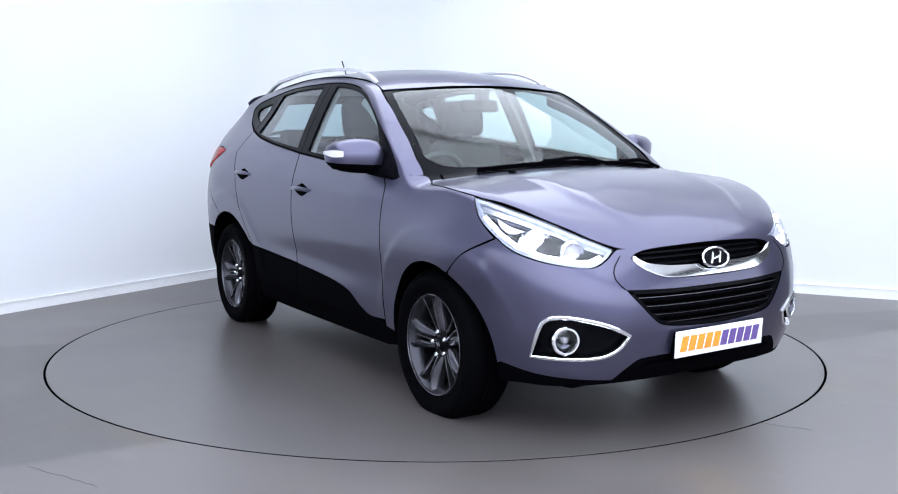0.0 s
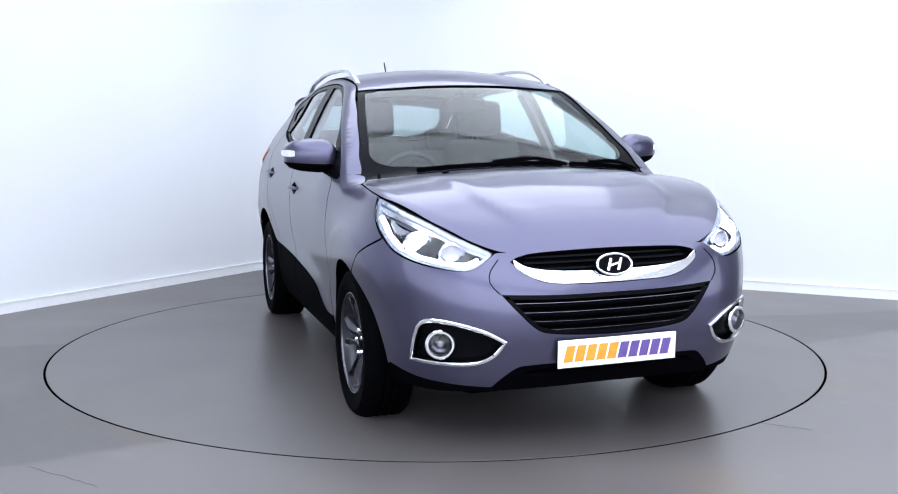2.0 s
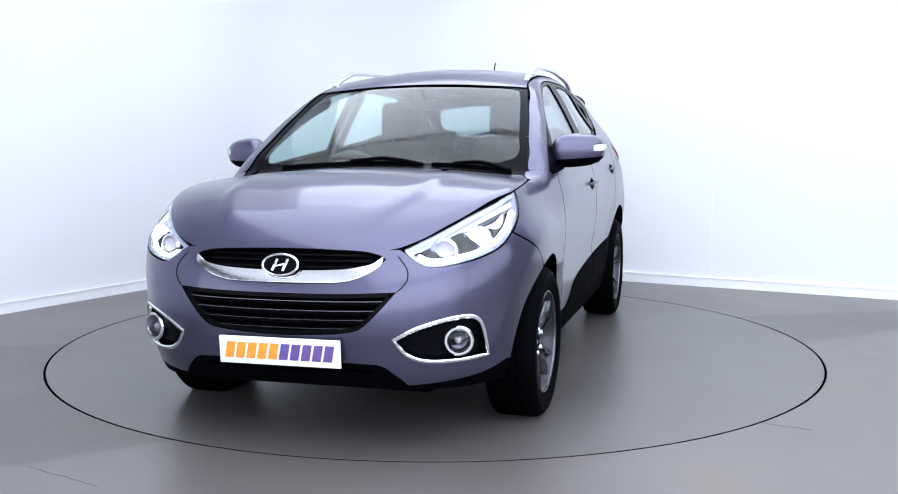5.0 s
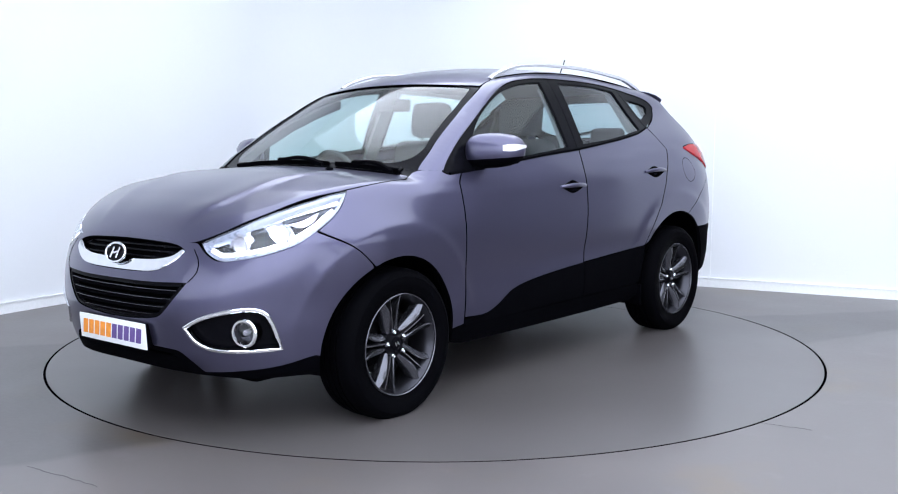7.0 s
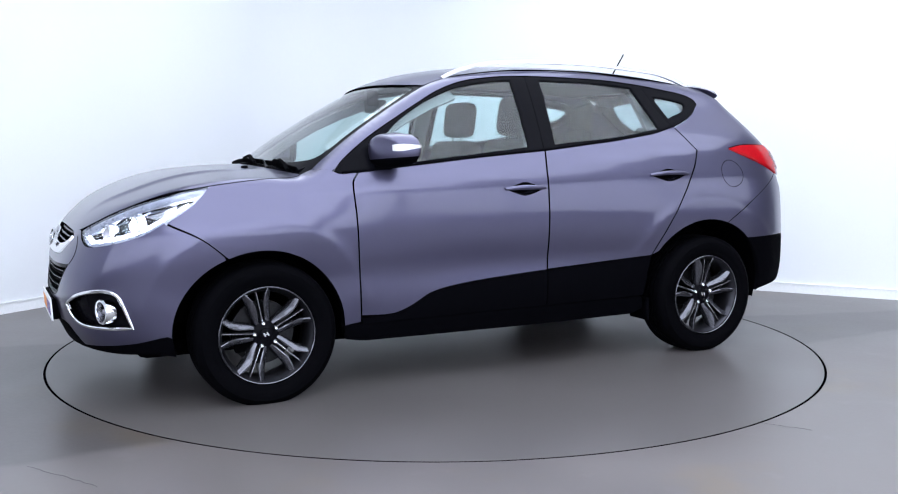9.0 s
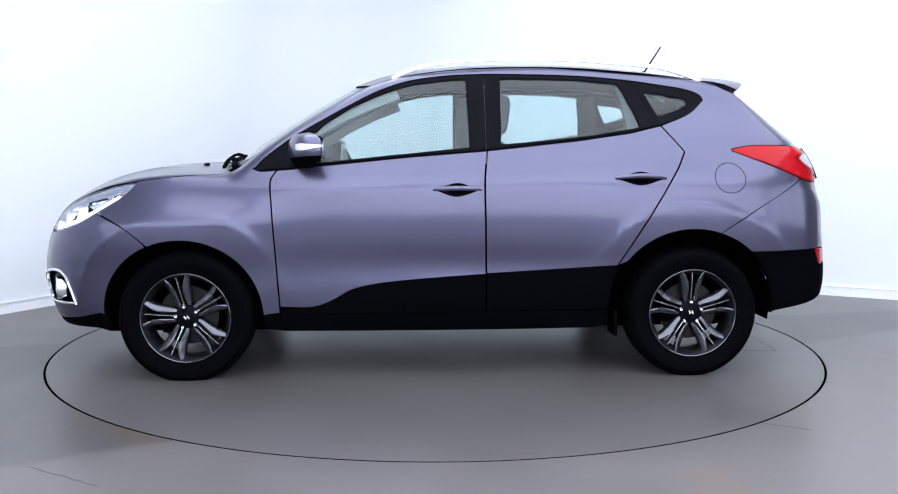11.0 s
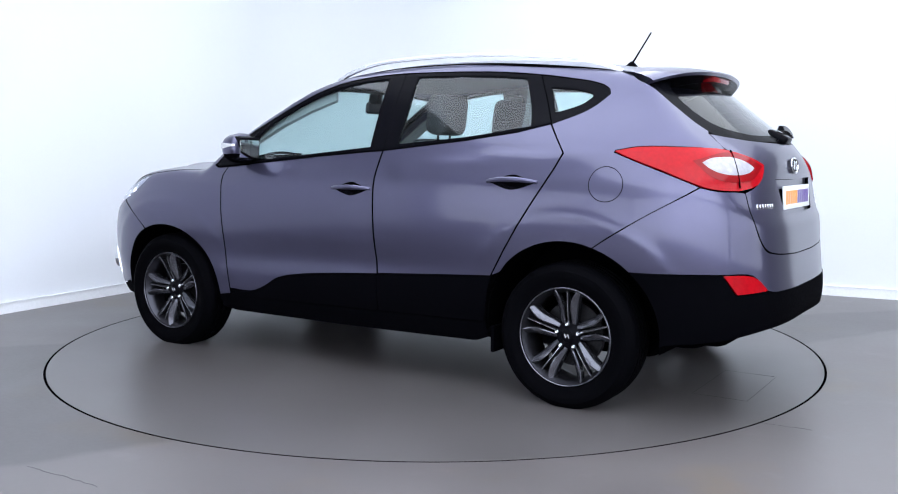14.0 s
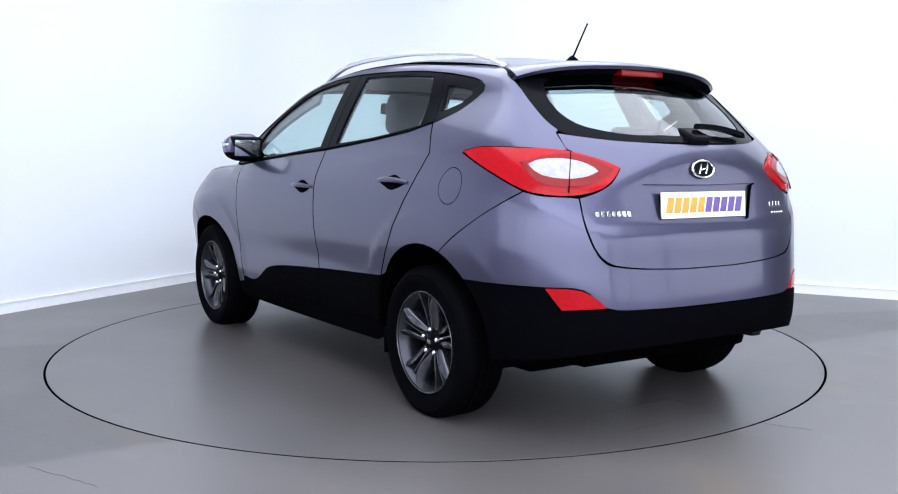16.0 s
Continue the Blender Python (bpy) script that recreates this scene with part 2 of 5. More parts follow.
def eased(fn, lo, hi, sigma):
    """The curve fn with its bends eased over a width sigma, which may be a function of x."""
    x = np.linspace(lo, hi, 1201)
    y = fn(x)
    s = np.maximum(sigma(x) if callable(sigma) else np.full_like(x, sigma), 1e-3)
    pad = np.linspace(2 * lo - hi, 2 * hi - lo, 3601)
    py = fn(pad)
    py = np.where(pad < lo, 2 * y[0] - fn(2 * lo - pad), np.where(pad > hi, 2 * y[-1] - fn(2 * hi - pad), py))
    w = np.exp(-.5 * ((x[:, None] - pad[None, :]) / s[:, None]) ** 2)
    y = (w * py).sum(1) / w.sum(1)
    return lambda q: np.interp(q, x, y)


side_width = eased(side_width, .15, 1.70, lambda z: .030 - .012 * step(.92, 1.0, z) * step(1.2, 1.1, z))
nose_reach = eased(nose_reach, .15, 1.3, .03)
tail_reach = eased(tail_reach, .15, 1.6, .03)
top_line = eased(top_line, -2.3, 2.2, lambda x: .014 + .075 * step(1.22, 1.45, x) * step(2.05, 1.85, x) + .09 * step(.28, .05, x) * step(-1.6, -1.35, x) + .03 * step(.45, .6, x) * step(1.1, .95, x))


def reach(a, z):
    """Distance of the body side from the spine, along the ray a, at height z."""
    a, z = np.asarray(a, float), np.asarray(z, float)
    x = np.clip(a, -HALF, HALF)
    hip = 0.026 * np.exp(-((a - 1.45) / .40) ** 2) + 0.012 * np.exp(-((x + 1.3) / .5) ** 2)
    b = side_width(z) + hip * np.exp(-((z - .72) / .22) ** 2)
    b = b - 0.012 * np.exp(-((z - .60) / .09) ** 2) * np.exp(-((x + .1) / .75) ** 2)
    for cx, rim in ((1.335, .412), (-1.315, .435)):
        r = np.hypot(a - cx, z - .335)
        top = rim + .115
        b = b + .0055 * np.where(r > top, np.exp(-((r - top) / .035) ** 2), np.clip((r - rim + .03) / (top - rim + .03), 0, 1)) * step(.38, .5, z) * (np.abs(a - cx) < .8)
    dz = z - (1.088 - .082 * (x + .3))
    b = b + .006 * step(-.25, -.75, x) * step(-1.62, -1.35, a) * np.where(dz > 0, np.exp(-(dz / .03) ** 2), np.exp(-(dz / .09) ** 2))
    dz = z - .992
    b = b + .0028 * step(.05, .6, x) * step(1.8, .9, a) * np.where(dz > 0, np.exp(-(dz / .02) ** 2), np.exp(-(dz / .07) ** 2))
    b = b - 0.05 * step(-.5, -1.3, x) * step(1.2, 1.45, z)
    b = b - 0.07 * step(.6, 1.5, a) * step(.80, 1.06, z)
    ps = np.clip((np.abs(a) - HALF) / .9, 0, math.pi / 2)
    A = np.where(a > 0, nose_reach(z), tail_reach(z)) - HALF
    dz = z - (.85 + .13 * step(-2.2, -1.85, a))
    A = A + .012 * step(-1.75, -2.0, a) * np.where(dz > 0, np.exp(-(dz / .03) ** 2), np.exp(-(dz / .12) ** 2))
    n = np.where(a > 0, 3.1, 3.9)
    return ((np.sin(ps) / A) ** n + (np.cos(ps) / b) ** n) ** (-1 / n)


def lid(x, y):
    """Height of the bonnet, windscreen, roof and rear window over the plan."""
    x, y = np.asarray(x, float), np.abs(np.asarray(y, float))
    bow = 0.10 * step(1.6, 1.0, x) * step(-1.0, .0, x) - 0.22 * step(-1.3, -1.7, x)
    crown = 0.15 - .06 * step(.2, 1.5, x) + .035 * step(1.6, 2.1, x)
    ridge = .50 - .07 * step(1.2, 1.75, x) - .13 * step(1.75, 2.1, x)
    crease = .010 * np.where(y > ridge, np.exp(-((y - ridge) / .035) ** 2), np.exp(-((y - ridge) / .11) ** 2)) * step(1.2, 1.6, x) * step(2.10, 1.9, x)
    return top_line(x + bow * y * y) - crown * y * y + crease


def hull(x, y, z):
    """Below zero inside the body."""
    sx = np.clip(x, -HALF, HALF)
    ps = np.where(np.abs(x) > HALF, np.arctan2(np.abs(x) - HALF, np.abs(y) + 1e-9), 0)
    a = np.sign(x) * np.where(np.abs(x) > HALF, HALF + .9 * ps, np.abs(x))
    f1 = np.hypot(x - sx, y) - reach(a, z)
    f2 = (z - lid(x, y)) * .8
    k = .035
    h = np.maximum(k - np.abs(f1 - f2), 0) / k
    return np.maximum(f1, f2) + h * h * k / 4


def ray_side(a, z):
    a = np.asarray(a, float)
    sx = np.clip(a, -HALF, HALF)
    ps = np.clip((np.abs(a) - HALF) / .9, 0, None)
    return np.stack([sx, 0 * sx, z + 0 * sx], -1), np.stack([np.sign(a) * np.sin(ps), np.cos(ps), 0 * sx], -1)


def on_side(a, z):
    """Points of the hull out along the rays a at the heights z (car's left)."""
    o, w = ray_side(a, np.asarray(z, float))
    lo, hi = np.zeros(len(o)), np.full(len(o), 1.3)
    for _ in range(26):
        mid = (lo + hi) / 2
        q = o + w * mid[:, None]
        out = hull(q[:, 0], q[:, 1], q[:, 2]) > 0
        lo, hi = np.where(out, lo, mid), np.where(out, mid, hi)
    return o + w * lo[:, None]


def on_top(x, y):
    """Points of the hull over the plan."""
    x, y = np.asarray(x, float), np.asarray(y, float)
    lo, hi = np.full(len(x), .5), np.full(len(x), 1.9)
    for _ in range(26):
        mid = (lo + hi) / 2
        out = hull(x, y, mid) > 0
        lo, hi = np.where(out, lo, mid), np.where(out, mid, hi)
    return np.stack([x, y, lo], -1)


def hull_normal(p):
    e = 2e-3
    g = np.stack([hull(p[:, 0] + e * i, p[:, 1] + e * j, p[:, 2] + e * k) - hull(p[:, 0] - e * i, p[:, 1] - e * j, p[:, 2] - e * k)
                  for i, j, k in ((1, 0, 0), (0, 1, 0), (0, 0, 1))], -1)
    return g / np.maximum(np.linalg.norm(g, axis=1, keepdims=True), 1e-9)
# ---- end car surface ----


# ================= the room =================
R_DISC = 2.249
CORNER_L, CORNER, CORNER_R = Vector((-3.75, -.17)), Vector((-1.23, 4.01)), Vector((4.6, 1.01))
ROOM_H = 3.6


def wall_line(off=0.0):
    """The line of the two walls in plan, with a rounded corner; off moves it into the room."""
    d1, d2 = (CORNER - CORNER_L).normalized(), (CORNER_R - CORNER).normalized()
    n1, n2 = Vector((d1.y, -d1.x)), Vector((d2.y, -d2.x))
    r = 1.1
    half = math.acos(max(-1, min(1, d1.dot(d2)))) / 2
    a, b = CORNER - d1 * r * math.tan(half), CORNER + d2 * r * math.tan(half)
    c = a + n1 * r
    pts = [CORNER_L + n1 * off]
    t0, t1 = math.atan2(*(a - c).yx), math.atan2(*(b - c).yx)
    if t1 > t0:
        t1 -= 2 * math.pi
    for i in range(17):
        t = t0 + (t1 - t0) * i / 16
        pts.append(c + Vector((math.cos(t), math.sin(t))) * (r - off))
    return pts + [CORNER_R + n2 * off]


def strip(name, inner, outer, z0, z1, mat, parent=None, label=""):
    n = len(inner)
    v = [(*p, z) for z in (z0, z1) for p in (*inner, *outer)]
    f = []
    for i in range(n - 1):
        f += [(i, i + 1, 2 * n + i + 1, 2 * n + i), (n + i + 1, n + i, 3 * n + i, 3 * n + i + 1),
              (2 * n + i, 2 * n + i + 1, 3 * n + i + 1, 3 * n + i), (i + 1, i, n + i, n + i + 1)]
    f += [(0, 2 * n, 3 * n, n), (n - 1, 2 * n - 1, 4 * n - 1, 3 * n - 1)]
    return raw(name, v, f, mat, parent, label, angle=30)


def build_room():
    line, back = wall_line(), wall_line(-.15)
    tagged(strip("wall_north", line, back, 0, ROOM_H, WALL), "plain white painted studio wall with a rounded corner", kind="structure")
    tagged(strip("baseboard", wall_line(.016), wall_line(.001), 0, .072, BOARD), "low white skirting board along the wall foot", kind="structure")
    tagged(strip("trim", wall_line(.022), wall_line(.001), .0725, .082, BOARD), "thin white bead on top of the skirting", kind="structure")
    # joints of the wall boards
    for q in (3.99, 5.6):
        d2 = (CORNER_R - CORNER).normalized()
        p = CORNER + d2 * q
        n2 = Vector((d2.y, -d2.x))
        bm = box(-.0025, .0025, -.001, .0012, .083, ROOM_H)
        ob = tagged(part("trim", bm, BOARD), "fine joint between white wall boards", kind="structure")
        ob.matrix_basis = Matrix.Translation((p.x + n2.x * .0015, p.y + n2.y * .0015, 0)) @ pose(0, 0, 0, 0, 0, math.degrees(math.atan2(d2.y, d2.x)))
    # rest of the room, behind the camera: unseen walls, toned to shape the light
    a, b = Vector((-5.6, -3.24)), Vector((7.6, -.53))
    for name, p, q in (("wall_west", Vector((-5.6, -3.24)), CORNER_L), ("wall_east", CORNER_R, Vector((7.6, -.53)))):
        d = (q - p).normalized()
        o = Vector((-d.y, d.x)) * .15
        tagged(strip(name, [p, q], [p + o, q + o], 0, ROOM_H, WALL if name == "wall_west" else DARKWALL), "plain painted wall out of view, toned to shape the light", kind="structure")
    for name, p, q in (("wall_west", Vector((-5.6, -8.0)), a), ("wall_east", b, Vector((7.6, -8.0))), ("wall_south", Vector((7.6, -8.0)), Vector((-5.6, -8.0)))):
        d = (q - p).normalized()
        o = Vector((-d.y, d.x)) * .15
        tagged(strip(name, [p, q], [p + o, q + o], 0, ROOM_H, WALL if name == "wall_south" else DARKWALL), "plain painted wall out of view, toned to shape the light", kind="structure")
    tagged(part("ceiling", box(-5.75, 7.75, -8.15, 4.4, ROOM_H, ROOM_H + .12), CEIL, smooth=False), "plain white studio ceiling", kind="structure")
    # floor sheet with the round opening of the turntable
    n, v, f = 200, [], []
    lim = 60.0
    for k in range(n):
        c, s = math.cos(2 * math.pi * k / n), math.sin(2 * math.pi * k / n)
        for r in (R_DISC + .007, 3.0, 5.0, 9.0, lim):
            v.append((r * c, r * s, 0))
        v += [((R_DISC + .007) * c, (R_DISC + .007) * s, -.10), (0.3 * c, .3 * s, -.10)]
    for k in range(n):
        j = (k + 1) % n
        for i in range(4):
            f.append((k * 7 + i, k * 7 + i + 1, j * 7 + i + 1, j * 7 + i))
        f += [(k * 7, j * 7, j * 7 + 5, k * 7 + 5), (k * 7 + 5, j * 7 + 5, j * 7 + 6, k * 7 + 6)]
    tagged(raw("floor", v, f, FLOOR, angle=30), "grey resin studio floor with repainted patches", kind="structure")


def build_cracks():
    """Two hairline cracks in the resin."""
    random.seed(5)
    for a, b in (((1.43, -1.745), (1.62, -1.85)), ((-1.56, -2.29), (-1.22, -2.505))):
        p, q = Vector(a), Vector(b)
        n = Vector((-(q - p).y, (q - p).x)).normalized()
        path = [p.lerp(q, i / 12) + n * random.uniform(-.006, .006) for i in range(13)]
        v, f = sweep([(w.x, w.y, .0003) for w in path], [(-.0011, 0), (.0011, 0), (.0011, .0006), (-.0011, .0006)])
        tagged(raw("trim", v, f, DASH, smooth=False), "hairline crack in the grey resin floor", kind="structure")


def build_turntable():
    disc = tagged(new("turntable"), "round grey painted steel turntable set flush in the floor", "turntable")
    v, f = lathe([(.001, 0), (.5, 0), (1.2, 0), (2.0, 0), (R_DISC - .0072, 0), (R_DISC - .0070, -.0006), (R_DISC - .007, -.06), (.4, -.06)], 200, "z")
    raw("deck", v, f, DECK, disc, angle=30)
    # ring added in the edge gap, coloured near-black for the shade there
    v, f = lathe([(R_DISC - .0068, -.0012), (R_DISC + .0064, -.0012), (R_DISC + .0064, -.03), (R_DISC - .0068, -.03)], 200, "z", close=True)
    raw("edge_gap_ring", v, f, GAP, disc, "ring coloured near-black for the shade of the deck edge gap", angle=30)
    # access hatch, laid flush with a fine dark joint
    hatch = raw("hatch_joint", *sweep([(-.28, -.134, 0), (.28, -.134, 0), (.28, .134, 0), (-.28, .134, 0)], [(-.0009, 0), (.0009, 0), (.0009, .0008), (-.0009, .0008)], closed=True), DASH, disc, "dark joint round a flush hatch", smooth=False)
    hatch.matrix_basis = pose(HATCH[0], HATCH[1], .0004, 0, 0, HATCH[2])
    return disc


def light_panel(name, w, l, label, group):
    """A flat light panel that faces down, with a lit diffuser in a slim white frame."""
    t = tagged(new(name), label, "light panel", group)
    part("diffuser", box(-l / 2, l / 2, -w / 2, w / 2, -.012, -.006), DIFFUSER, t, "lit white diffuser", smooth=False)
    for nm, q in (("frame_side", (-l / 2 - .012, l / 2 + .012, w / 2, w / 2 + .012)), ("frame_side", (-l / 2 - .012, l / 2 + .012, -w / 2 - .012, -w / 2)),
                  ("frame_end", (-l / 2 - .012, -l / 2, -w / 2, w / 2)), ("frame_end", (l / 2, l / 2 + .012, -w / 2, w / 2))):
        part(nm, box(*q, -.016, 0, .002), BOARD, t)
    return t


def build_lights():
    # the ceiling over turntable and camera is tiled with light panels
    w, l = 1.98, 2.38
    spots = [(-3.5 + 2.42 * i, -7.0 + 2.02 * j) for j in range(5) for i in range(1, 4)]
    first = light_panel("ceiling_light", w, l, "wide white ceiling light panel with a lit diffuser", "ceiling lights over the studio")
    first.matrix_basis = pose(*spots[0], ROOM_H - .001)
    for x, y in spots[1:]:
        copy_thing(first, pose(x, y, ROOM_H - .001))
    panel_lamp(1.34, -5.99, ROOM_H - .03, 7.2, 3.9, WATTS[0])
    panel_lamp(1.34, -1.95, ROOM_H - .03, 7.2, 4.0, WATTS[1])
    panel_lamp(.13, 1.08, ROOM_H - .03, 3.4, 1.9, WATTS[2])
    # unseen tall light panels, added on three walls to brighten the car's sides
    for k, x in enumerate((-4.4, -2.3, -.2, 1.9, 4.0, 6.1)):
        tall = light_panel("added_wall_light", 2.09, 2.5, "unseen tall light panel, added to brighten the car sides", "wall lights behind the camera")
        tall.matrix_basis = pose(x, -7.999, 1.75, 90, 90, 0)
        lamp = panel_lamp(x, -7.96, 1.75, 2.5, 2.06, WATTS[3])
        lamp.matrix_world = pose(x, -7.96, 1.75, 90, 90, 0)
    for y in (-6.8, -4.6, -2.4):
        tall = light_panel("added_wall_light", 2.09, 2.5, "unseen tall light panel, added to brighten the car sides", "wall lights behind the camera")
        tall.matrix_basis = pose(7.599, y, 1.75, 0, 90, 0)
        lamp = panel_lamp(7.56, y, 1.75, 2.5, 2.06, WATTS[3] * .42)
        lamp.matrix_world = pose(7.56, y, 1.75, 0, 90, 0)
    for y in (-6.8, -4.6):
        tall = light_panel("added_wall_light", 2.09, 2.5, "unseen tall light panel, added to brighten the car sides", "wall lights behind the camera")
        tall.matrix_basis = pose(-5.599, y, 1.75, 0, -90, 0)
        lamp = panel_lamp(-5.56, y, 1.75, 2.5, 2.06, WATTS[3] * .4)
        lamp.matrix_world = pose(-5.56, y, 1.75, 0, -90, 0)


HATCH = (-1.869, .075, 90.0)
WATTS = (235, 225, 62, 29)
build_room()
build_lights()
turntable = build_turntable()
build_cracks()


# ================= the car: panels laid on the hull =================
from mathutils.geometry import delaunay_2d_cdt
CEN = HALF + .9 * math.pi / 2     # the ray straight ahead; -CEN looks straight back


def side_of(p):
    """The ray and height of a point of the hull."""
    x, y = p[0], abs(p[1])
    return (x if abs(x) < HALF else math.copysign(HALF + .9 * math.atan2(abs(x) - HALF, y), x), p[2])


def edge_from_plan(pts):
    q = on_top([p[0] for p in pts], [p[1] for p in pts])
    return [side_of(p) for p in q]


def both(half, c):
    """A half outline, from the middle to the middle, closed by its mirror about the ray (or line) c."""
    return list(half) + [(2 * c - a, z) for a, z in reversed(half) if abs(a - c) > 1e-4]


def both_plan(half):
    return list(half) + [(x, -y) for x, y in reversed(half) if abs(y) > 1e-4]


def flow(pts, sharp=42, n=4):
    """Smooths an outline between its corners."""
    p = [Vector((float(a), float(b))) for a, b in pts]
    m, out = len(p), []
    corner = []
    for i in range(m):
        u, w = p[i] - p[i - 1], p[(i + 1) % m] - p[i]
        corner.append(u.length < 1e-6 or w.length < 1e-6 or u.angle(w) > radians(sharp))
    for i in range(m):
        a, b, c, d = p[i - 1], p[i], p[(i + 1) % m], p[(i + 2) % m]
        l = (c - b).length
        tb = (c - b) if corner[i] else (c - a) * (l / max(l + (b - a).length, 1e-6))
        tc = (c - b) if corner[(i + 1) % m] else (d - b) * (l / max(l + (d - c).length, 1e-6))
        k = n if l > .03 else 2
        for j in range(k):
            t = j / k
            q = b * (2 * t ** 3 - 3 * t * t + 1) + tb * (t ** 3 - 2 * t * t + t) + c * (3 * t * t - 2 * t ** 3) + tc * (t ** 3 - t * t)
            out.append((q.x, q.y))
    return out


def inset(pts, d):
    """Moves a closed outline inwards by d."""
    p = [Vector(q) for q in pts]
    area = sum(p[i - 1].x * p[i].y - p[i].x * p[i - 1].y for i in range(len(p)))
    s, out = (1 if area > 0 else -1), []
    for i in range(len(p)):
        t = (p[(i + 1) % len(p)] - p[i - 1]).normalized()
        q = p[i] + Vector((-t.y, t.x)) * d * s
        out.append((q.x, q.y))
    return out


def panel(name, proj, outer, mat, parent, holes=(), off=0.0, thick=.012, res=.04, sides=(1,), label="", smooth=True, bulge=None):
    """A sheet cut to an outline and laid on the hull ('side': ray and height, 'top': plan), with a rim as deep as thick."""
    rings = [flow(outer) if smooth else list(outer)] + [flow(h) if smooth else list(h) for h in holes]
    pts, edges = [], []
    for r in rings:
        b = len(pts)
        pts += [Vector(q) for q in r]
        edges += [(b + i, b + (i + 1) % len(r)) for i in range(len(r))]
    seg = np.array([[*pts[i], *pts[j]] for i, j in edges])

    def within(q):
        """Even-odd test of points against all rings, and their distance from the rings."""
        x, y = q[:, :1], q[:, 1:]
        up = (seg[:, 1] > y) != (seg[:, 3] > y)
        cut = seg[:, 0] + (y - seg[:, 1]) * (seg[:, 2] - seg[:, 0]) / np.where(seg[:, 3] == seg[:, 1], 1e-12, seg[:, 3] - seg[:, 1])
        odd = (up & (x < cut)).sum(1) % 2 == 1
        dx, dy = seg[:, 2] - seg[:, 0], seg[:, 3] - seg[:, 1]
        t = np.clip(((x - seg[:, 0]) * dx + (y - seg[:, 1]) * dy) / np.maximum(dx * dx + dy * dy, 1e-12), 0, 1)
        return odd, np.hypot(x - seg[:, 0] - t * dx, y - seg[:, 1] - t * dy).min(1)
    lo, hi = seg[:, :2].min(0), seg[:, :2].max(0)
    gx, gy = np.meshgrid(np.arange(lo[0], hi[0], res), np.arange(lo[1], hi[1], res))
    gx = gx + (np.arange(gx.shape[0])[:, None] % 2) * res / 2
    grid = np.stack([gx.ravel(), gy.ravel()], -1)
    odd, dist = within(grid)
    pts += [Vector(q) for q in grid[odd & (dist > .4 * res)]]
    cv, _, cf, *_ = delaunay_2d_cdt(pts, edges, [], 0, 1e-6)
    uv = np.array([q[:2] for q in cv])
    keep, _ = within(np.array([uv[list(f)].mean(0) for f in cf]))
    tris = [list(f) for f, k in zip(cf, keep) if k]
    used = sorted({i for f in tris for i in f})
    at = {q: k for k, q in enumerate(used)}
    uv, tris = uv[used], [[at[i] for i in f] for f in tris]
    P = on_side(uv[:, 0], uv[:, 1]) if proj == "side" else on_top(uv[:, 0], uv[:, 1])
    N = hull_normal(P)
    if bulge is not None:
        P = P + N * bulge(uv, P)[:, None]
    P = P + N * off
    faces = []
    for idx in tris:
        a, b, c = P[idx[0]], P[idx[1]], P[idx[2]]
        if np.dot(np.cross(b - a, c - a), N[idx[0]] + N[idx[1]] + N[idx[2]]) < 0:
            idx.reverse()
        faces.append(idx)
    if bulge is not None:
        N = np.zeros_like(P)
        for idx in faces:
            d = np.cross(P[idx[1]] - P[idx[0]], P[idx[2]] - P[idx[0]])
            for i in idx:
                N[i] += d
        N /= np.maximum(np.linalg.norm(N, axis=1, keepdims=True), 1e-12)
    # the rim
    V, NN = P.tolist(), N.tolist()
    inner = {}
    use = {}
    for idx in faces:
        for i in range(len(idx)):
            e = (idx[i], idx[(i + 1) % len(idx)])
            use[e] = True
    rim = [(a, b) for a, b in use if (b, a) not in use]
    outs = {}
    for a, b in rim:
        d = np.cross(P[b] - P[a], N[a])
        for q in (a, b):
            outs[q] = outs.get(q, 0) + d / max(np.linalg.norm(d), 1e-9)
    for q, d in outs.items():
        d = d / max(np.linalg.norm(d), 1e-9)
        inner[q] = len(V)
        V.append((P[q] - N[q] * thick).tolist())
        NN.append(d.tolist())
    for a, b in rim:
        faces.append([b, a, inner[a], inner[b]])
    made = []
    for s in sides:
        me = bpy.data.meshes.new(name)
        me.from_pydata([(x, y * s, z) for x, y, z in V], [], faces if s > 0 else [f[::-1] for f in faces])
        me.materials.append(mat)
        if mat is PAINT:    # edge faces coloured near-black for the shade inside the joints
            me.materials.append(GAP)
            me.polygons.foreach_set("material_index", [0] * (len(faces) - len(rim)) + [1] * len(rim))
        me.polygons.foreach_set("use_smooth", [True] * len(me.polygons))
        me.normals_split_custom_set_from_vertices([(x, y * s, z) for x, y, z in NN])
        ob = new(name, me)
        if parent is not None:
            ob.parent = parent[0 if s > 0 else 1] if isinstance(parent, (list, tuple)) else parent
        made.append(tagged(ob, label))
    return made


